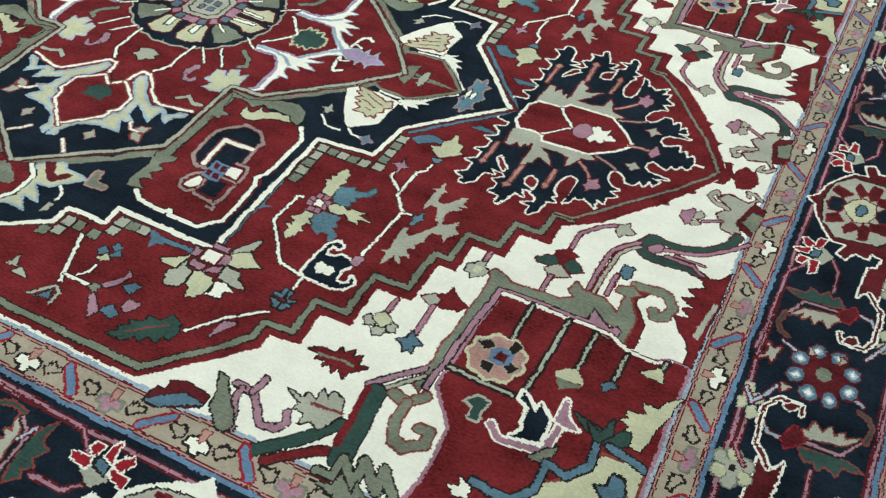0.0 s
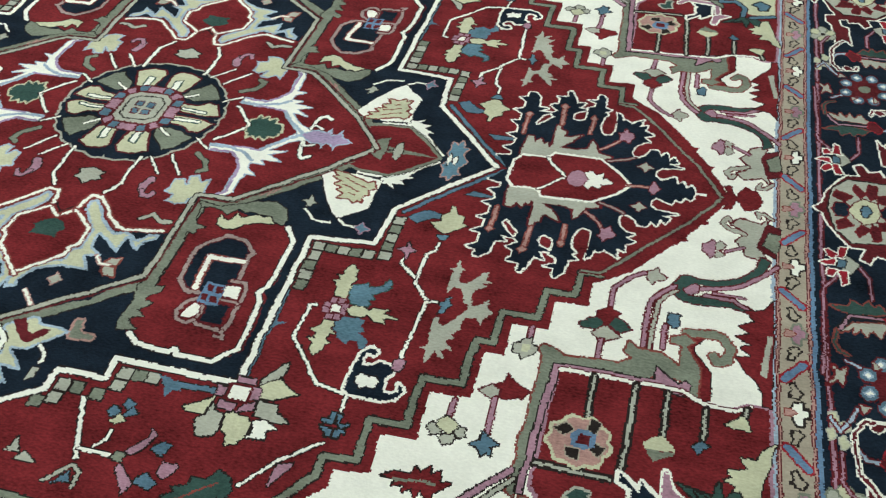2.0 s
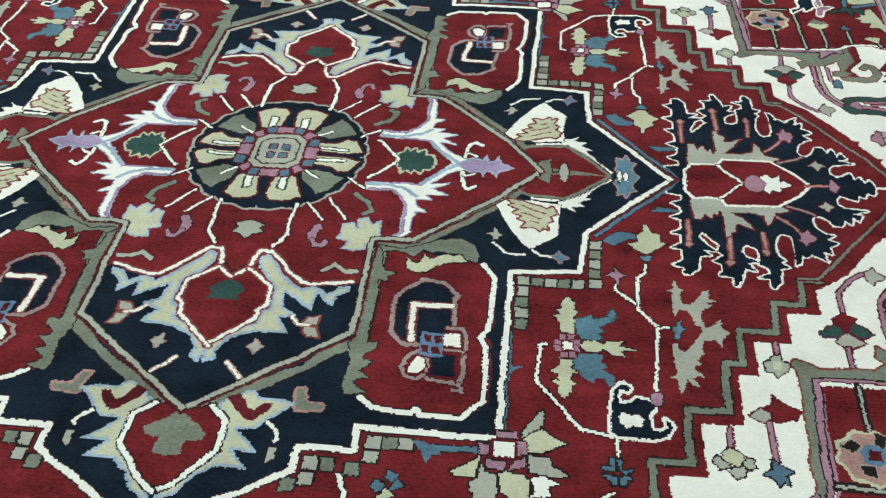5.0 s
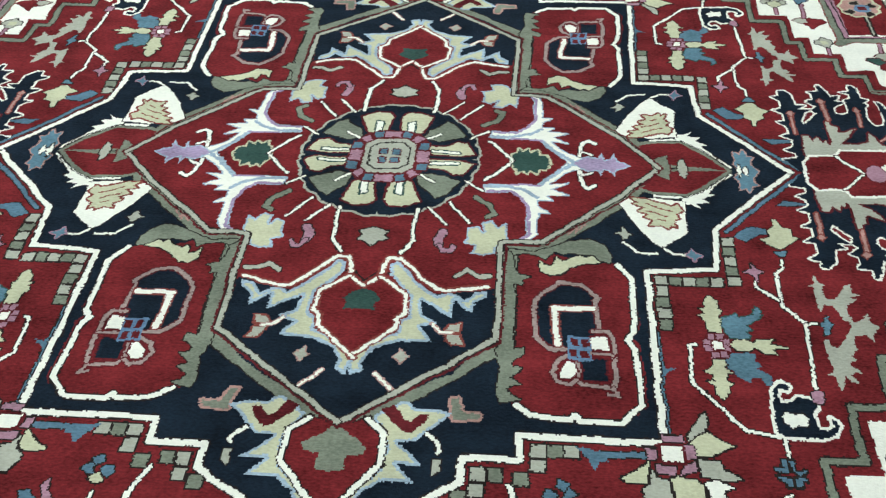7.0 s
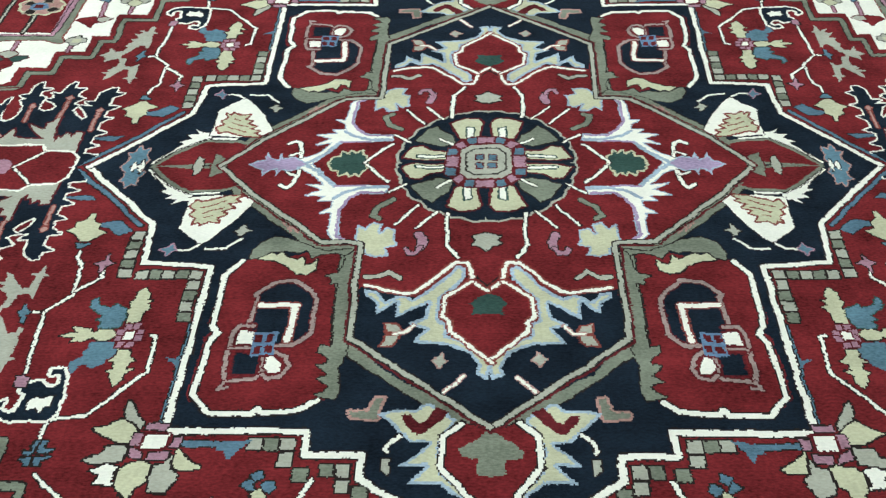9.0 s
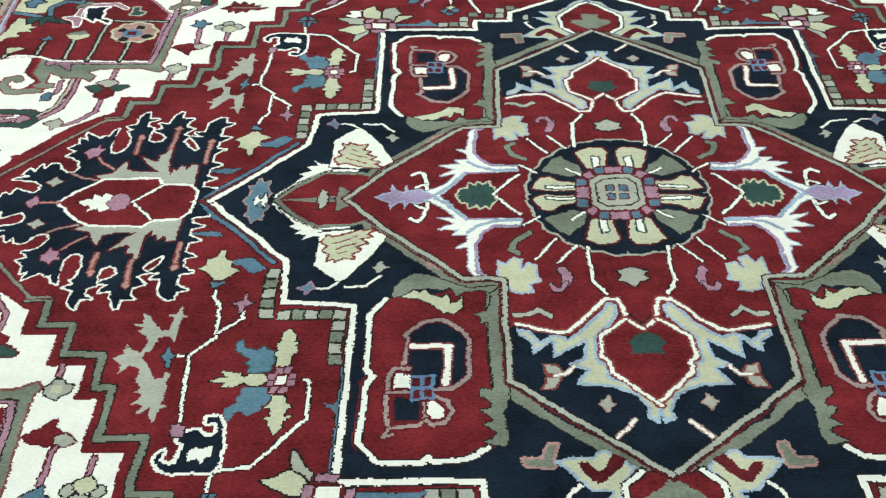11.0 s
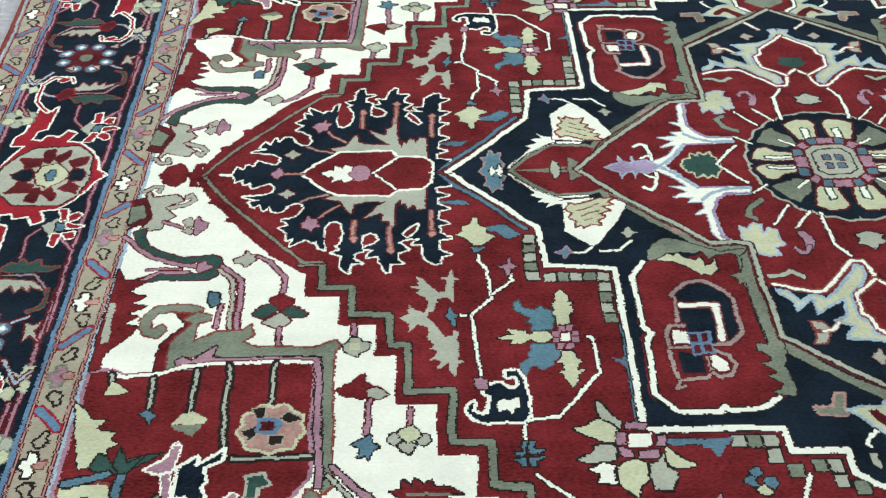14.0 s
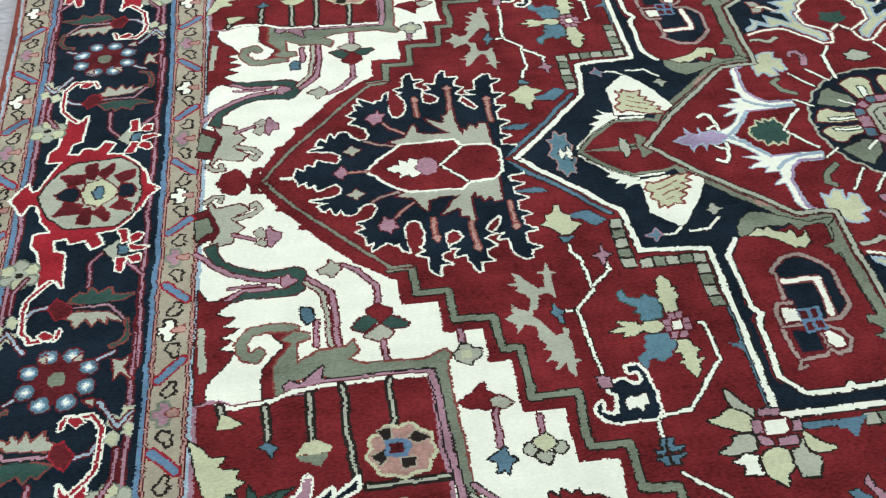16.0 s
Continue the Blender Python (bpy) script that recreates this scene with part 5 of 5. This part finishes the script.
# ---- the main border repeat: a red-ringed palmette, leaves and a round flower ----
def border_unit(sides, ring, flower):
    motif("vine", "border", sides)
    line("mauve", [(-2.6, 30.2), (-2.6, 23.6), (-5.4, 19.8)], 0.52, "maroon", 0.42)
    line("mauve", [(-9.8, 23.6), (-13.8, 28), (-14, 36.4), (-14.6, 53)], 0.52, "maroon", 0.42)
    line("sky", [(8.6, 37.2), (7.2, 35.4), (4.6, 35)], 0.68, "maroon", 0.42)
    line("sky", [(9.8, 59.2), (6.8, 57.6)], 0.6, "maroon", 0.42)
    motif("ringed_palmette", "border", sides)
    paint(ring, [(17.3, 0), (13.9, 5.1), (12.8, 2.1), (11.1, 2.3), (9.1, 8.2), (6.9, 12.4), (10.3, 12.6), (10.3, 16.2), (8.6, 18.4), (7.5, 28.8), (3.9, 27.6), (2.7, 29.8), (3.5, 19.5), (5.6, 18.7), (6.3, 15.1), (3.4, 14.1), (2.6, 16.4), (-0.6, 15.6), (-2.2, 18.7), (-4.2, 17.5), (-2.9, 13.8), (-6.4, 13.4), (-9.8, 9.7), (-12.2, 5.6), (-13.2, 2.1), (-15.5, 0), (-15.5, 0)], "ivory", 0.6)
    paint("stone", [(11, 0), (9.5, 4.3), (7.5, 7.6), (4.3, 11.1), (-6.3, 11.9), (-10.3, 7.9), (-11.7, 0)], "black", 0.45)
    paint("navy", [(7.4, 0), (5.5, 2), (3.2, 2.6), (1.4, 0)], "red", 0.45)
    paint("navy", [(-5.9, 0), (-7.4, 2.5), (-9.6, 2.3), (-10.6, 0)], "red", 0.45)
    paint("maroon", [(6.9, 6.8), (5.6, 4.9), (4.9, 3), (1.2, 3.9), (1.6, 6.5), (4, 6.7)], "red", 0.4)
    paint("maroon", [(1.4, 9.9), (0.9, 5.6), (-0.5, 5), (-1.3, 6.7), (-0.8, 10.6)], "red", 0.4)
    paint("maroon", [(-4.5, 9.8), (-1.5, 6.7), (-3.3, 5.3), (-5.1, 7.8)], "red", 0.4)
    paint("maroon", [(-9.5, 7.2), (-5.4, 5.6), (-7.4, 3.2), (-9.8, 4.9)], "red", 0.4)
    paint("straw", [(1.7, 0), (0.5, 3.5), (-2.6, 4.8), (-5.1, 2.6), (-6.6, 0)], "maroon", 0.4)
    paint("steel", [(-0.8, 0), (-1.8, 2.1), (-2.8, 2.1), (-3.4, 0)], "black", 0.35)
    motif("bracket", "border", sides)
    line(ring, [(5.3, 27.7), (9, 32.1), (9.3, 36.7), (9.2, 41), (7.1, 44.2), (2.1, 43.9), (1.6, 41.8)], 0.65, "ivory", 0.5)
    paint(ring, [(5.8, 42.8), (4.7, 41.7), (3.4, 42.5), (2.5, 43.8), (4.6, 44.1)], "ivory", 0.35)
    motif("ray_flower", "border", sides)
    rosette(11.8, 24.8, 4.0, 6, ("stone", "straw"), "stone", "black", "sage", 1.0)
    motif("leaf", "border", sides)
    paint("green", [(0.9, 34.1), (-1.1, 31.7), (-2.6, 32.5), (-3.6, 30.9), (-4.9, 32.5), (-7.4, 31.1), (-8.1, 33.2), (-12.4, 33.4), (-10, 34.8), (-7.2, 35.3), (-2.7, 35)], "rust", 0.4)
    paint("stone", [(1.3, 38.2), (-0.6, 37.3), (-7.5, 38.1), (-10.7, 41), (-8.8, 40.5), (-7.3, 39.3), (-7.3, 41.3), (-5.5, 39.4), (-4.6, 41.6), (-3.1, 39.3), (-1.3, 41.5), (-0.4, 39.3)], "rust", 0.4)
    line("mauve", [(-0.4, 36), (-7.8, 36), (-10.6, 40.1)], 0.6, "black", 0.5)
    paint("maroon", [(4.5, 35.2), (3.3, 32.9), (0, 35.8), (0.6, 38.1), (2.6, 38.7)], "scarlet", 0.3)
    line("green", [(-11.5, 40.6), (-12, 44.3), (-11, 46.4), (-9.1, 47.1)], 0.6, "rust", 0.4)
    motif("tulip", "border", sides)
    paint("stone", [(-4.9, 19.3), (-7.4, 17.1), (-8.5, 18), (-8.9, 22.3), (-7.2, 23)], "black", 0.3)
    paint("steel", [(-8, 18.5), (-10, 18.8), (-10.2, 21.2), (-8.6, 21)], "black", 0.4)
    paint("scarlet", [(-7.3, 13.8), (-9.2, 13.7), (-10.1, 17.5), (-8.6, 17.9)], "ivory", 0.4)
    paint("scarlet", [(-10, 16.2), (-12, 14.7), (-13.1, 15.5), (-12.3, 17.2), (-10.7, 18)], "ivory", 0.4)
    paint("scarlet", [(-10.4, 18.4), (-14.5, 19.6), (-13, 20.4), (-10.9, 20.4)], "ivory", 0.4)
    paint("scarlet", [(-10, 22.3), (-12.5, 21.8), (-12.7, 23.9), (-11.5, 24.3)], "ivory", 0.4)
    paint("scarlet", [(-7.8, 22.2), (-9.8, 22.4), (-9.3, 26.7), (-8.1, 26.1)], "ivory", 0.4)
    motif("knot_flower", "border", sides)
    paint("straw", [(10, 38), (12, 36.6), (12.4, 39.2), (11, 40)], "stone", 0.3)
    paint("straw", [(13, 39.6), (14.4, 38.6), (14.8, 41), (13.4, 41.6)], "stone", 0.3)
    paint("straw", [(10, 41.6), (11.4, 41), (12, 43), (10.4, 44)], "stone", 0.3)
    paint("straw", [(12.6, 43), (14, 42.4), (14.4, 45), (12.8, 45.4)], "stone", 0.3)
    line("sky", [(14, 44), (12, 41), (8, 47)], 0.6, "maroon", 0.42)
    line("mauve", [(12.2, 36), (12.4, 30), (10, 26)], 0.52, "maroon", 0.42)
    if not flower:
        return
    motif("round_flower", "border", sides)
    paint("maroon", [(-5, 54), (-3, 50), (0.5, 48.5), (4, 50), (6, 54), (4, 59), (0.5, 60.5), (-3, 59)])
    rosette(0.5, 54.5, 8.8, 8, ("steel", "steel"), "maroon", "sage", "maroon", 1.0, 0.55)
    motif("sprig", "border", sides)
    paint("stone", [(-9.6, 51), (-11.2, 52), (-12.6, 50.6), (-11.8, 53.4), (-13.8, 55.8), (-11.4, 54.2), (-10.6, 55.6)], "red", 0.5)
    motif("sprig", "border", sides)
    paint("stone", [(4.6, 49), (3.2, 48), (3.2, 50.4)], "red", 0.4)
    motif("sprig", "border", sides)
    paint("stone", [(-2, 50), (-3.8, 48.4), (-3.6, 50.2)], "red", 0.4)
    motif("sprig", "border", sides)
    paint("stone", [(-5.2, 60.2), (-7.2, 60), (-7, 62)], "red", 0.4)
    motif("sprig", "border", sides)
    paint("stone", [(-3, 64.8), (-4.8, 64), (-4, 65.8)], "red", 0.4)

for out, ring in ((1, "maroon"), (-1, "scarlet")):
    border_unit([(1, s, "end", 0.0, out, 26.5, 1) for s in (1, -1)], ring, True)
    border_unit([(1, -s, "end", 108.0 * s, out, 26.5, -1) for s in (1, -1)], ring, False)
for out in (1, -1):
    for where in (95.0, -95.0):
        border_unit([(1, s, "side", where, out, 26.5, 1) for s in (1, -1)], "ivory", True)
    border_unit([(1, s, "side", 0.0, out, 26.5, -1) for s in (1, -1)], "ivory", False)

# ---- weave the knots into meshes, one for each piece of the design ----
def runs_of(grid_rows):
    """Rectangles of equal cells: runs along a row, grown down while the next row has the same run."""
    done, live = [], {}
    for r, row in enumerate(grid_rows):
        cut = np.union1d(np.flatnonzero(np.diff(row)) + 1, np.arange(40, len(row), 40))
        starts, ends = np.r_[0, cut], np.r_[cut, len(row)]
        now = {}
        if r % 40 == 0:
            done += [(k[0], k[1], top, r, k[2]) for k, top in live.items()]
            live = {}
        for s, e in zip(starts.tolist(), ends.tolist()):
            key = (s, e, int(row[s]))
            now[key] = live.pop(key, r)
        done += [(k[0], k[1], top, r, k[2]) for k, top in live.items()]
        live = now
    done += [(k[0], k[1], top, len(grid_rows), k[2]) for k, top in live.items()]
    return done


woven = {}
for a, b, c, d, code in runs_of(owner.astype(np.int64) * 64 + dye):
    woven.setdefault(code // 64, []).append((a, b, c, d, code % 64))


def weave(rects):
    """Corner points and faces of the rectangles, welded: a face takes in every corner that lies on its edges."""
    index, by_u, by_v = {}, {}, {}
    for a, b, c, d, _ in rects.tolist():
        for p in ((a, c), (b, c), (b, d), (a, d)):
            if p not in index:
                index[p] = len(index)
                by_u.setdefault(p[0], []).append(p[1])
                by_v.setdefault(p[1], []).append(p[0])
    for group in (*by_u.values(), *by_v.values()):
        group.sort()

    def between(group, lo, hi):
        return group[bisect_right(group, lo):bisect_left(group, hi)]

    faces = []
    for a, b, c, d, _ in rects.tolist():
        ring = [(a, d)] + [(u, d) for u in between(by_v[d], a, b)] + [(b, d)] + [(b, v) for v in reversed(between(by_u[b], c, d))]
        ring += [(b, c)] + [(u, c) for u in reversed(between(by_v[c], a, b))] + [(a, c)] + [(a, v) for v in between(by_u[a], c, d)]
        faces.append([index[p] for p in ring])
    return np.array(list(index), float), faces


def patches(rects):
    """Split a piece that other motifs cut apart: rectangles that touch stay together, crumbs stay with the largest."""
    corner, root = {}, list(range(len(rects)))

    def top(k):
        while root[k] != k:
            root[k] = root[root[k]]
            k = root[k]
        return k

    verts, faces = weave(rects)
    for k, face in enumerate(faces):
        for p in face:
            root[top(k)] = top(corner.setdefault(p, k))
    label = np.array([top(k) for k in range(len(rects))])
    area = (rects[:, 1] - rects[:, 0]) * (rects[:, 3] - rects[:, 2])
    sizes = sorted(((area[label == k].sum(), k) for k in set(label.tolist())), reverse=True)
    whole = [k for n, (size, k) in enumerate(sizes) if n == 0 or size > 4]
    label[~np.isin(label, whole)] = whole[0]
    return [rects[label == k] for k in whole]


def pile_mesh(name, rects, z):
    me = bpy.data.meshes.new(name)
    verts, faces = weave(rects)
    x, y = settle(ORIGIN_U + verts[:, 0] * KNOT, ORIGIN_V + verts[:, 1] * KNOT)
    upper = np.stack([x, y, np.full(len(x), z)], 1)
    lower = upper - (0, 0, 0.0016)
    rim = {}
    for k, f in enumerate(faces):
        for p, q in zip(f, f[1:] + f[:1]):
            if (q, p) in rim:
                del rim[q, p]
            else:
                rim[p, q] = k
    n = len(verts)
    walls = [(q, p, p + n, q + n) for p, q in rim]
    me.from_pydata(np.concatenate([upper, lower]).tolist(), [], faces + walls)
    used = sorted(set(rects[:, 4].tolist()))
    for k in used:
        me.materials.append(WOOL[DYE_NAMES[k]])
    tones = [used.index(k) for k in rects[:, 4].tolist()]
    me.polygons.foreach_set("material_index", np.array(tones + [tones[k] for k in rim.values()], np.int32))
    return me


def bisect_left(group, value):
    lo, hi = 0, len(group)
    while lo < hi:
        mid = (lo + hi) // 2
        lo, hi = (mid + 1, hi) if group[mid] < value else (lo, mid)
    return lo


def bisect_right(group, value):
    return bisect_left(group, value + 1)



def rug_body():
    """The foundation of the rug under the pile: a thin slab with a rounded rim."""
    bm = bmesh.new()
    nu, nv = 60, 46
    top = []
    u, v = HALF_U + EDGE, HALF_V + EDGE
    for j in range(nv + 1):
        for i in range(nu + 1):
            x, y = settle(-u + 2 * u * i / nu, -v + 2 * v * j / nv)
            top.append(bm.verts.new((x, y, PILE - 0.002)))
    for j in range(nv):
        for i in range(nu):
            k = j * (nu + 1) + i
            bm.faces.new((top[k], top[k + nu + 1], top[k + nu + 2], top[k + 1]))
    rim = [e for e in bm.edges if len(e.link_faces) == 1]
    low = bmesh.ops.extrude_edge_only(bm, edges=rim)
    for g in low["geom"]:
        if isinstance(g, bmesh.types.BMVert):
            g.co.z = 0.0
    bmesh.ops.recalc_face_normals(bm, faces=bm.faces)
    me = bpy.data.meshes.new("rug")
    bm.to_mesh(me)
    bm.free()
    me.materials.append(WOOL["maroon"])
    return new("rug", me)


rug = tagged(rug_body(), "large hand-knotted red, navy and ivory wool rug with a geometric medallion", "rug")
heights = np.random.default_rng(5).uniform(0, 0.0007, len(pieces) + 1)
made, regions = {}, {}
for number in sorted(woven):
    if number == 0:
        continue
    rects = np.array(woven[number])
    name, region, key, label = pieces[number]
    z = PILE + heights[number]
    parent = rug
    if region:
        su, sv = key[:2]
        for (rname, rsu, rsv), rob in regions.items():
            if rname == region and rsu in (0, su) and rsv in (0, sv):
                parent = rob
                break
    groups = [rects] if not region else patches(rects)
    for group in groups:
        ob = new(name, pile_mesh(name, group, z))
        ob.parent = parent
        if label:
            tagged(ob, label)
    if not region:
        regions[(name, *key[:2])] = ob
        if name.endswith(("_line", "_stripe")):
            tagged(ob, kind="stuff")


# ---- cotton fringe along both ends, lying loose on the floor ----
def fringe(out):
    rng = np.random.default_rng(11 if out > 0 else 12)
    verts, faces = [], []
    u = out * (HALF_U + EDGE)
    count = 620
    for k in range(count):
        v = (HALF_V + EDGE - 0.6) * (2 * (k + rng.uniform(0.1, 0.9)) / count - 1)
        x, y = settle(np.float64(u), np.float64(v))
        lean, length = rng.normal(0, 0.35), rng.uniform(0.06, 0.085)
        rad = rng.uniform(0.0014, 0.0021)
        base = len(verts)
        for j in range(6):
            f = j / 5
            px = x + out * length * f
            py = y + lean * length * f * f + 0.002 * math.sin(9 * f + k)
            pz = PILE * 0.5 * (1 - f) ** 2 + rad * 1.1 + rng.uniform(0, 0.003) * f
            for a in (0, 2.1, 4.2):
                verts.append((px, py + rad * math.cos(a), pz + rad * math.sin(a)))
        for j in range(5):
            for a in range(3):
                p, q = base + 3 * j + a, base + 3 * j + (a + 1) % 3
                faces.append((p, q, q + 3, p + 3))
    me = bpy.data.meshes.new("fringe")
    me.from_pydata(verts, [], faces)
    me.materials.append(FRINGE_MAT)
    ob = tagged(new("fringe", me), "loose white cotton fringe", kind="stuff")
    ob.parent = rug


fringe(1)
fringe(-1)
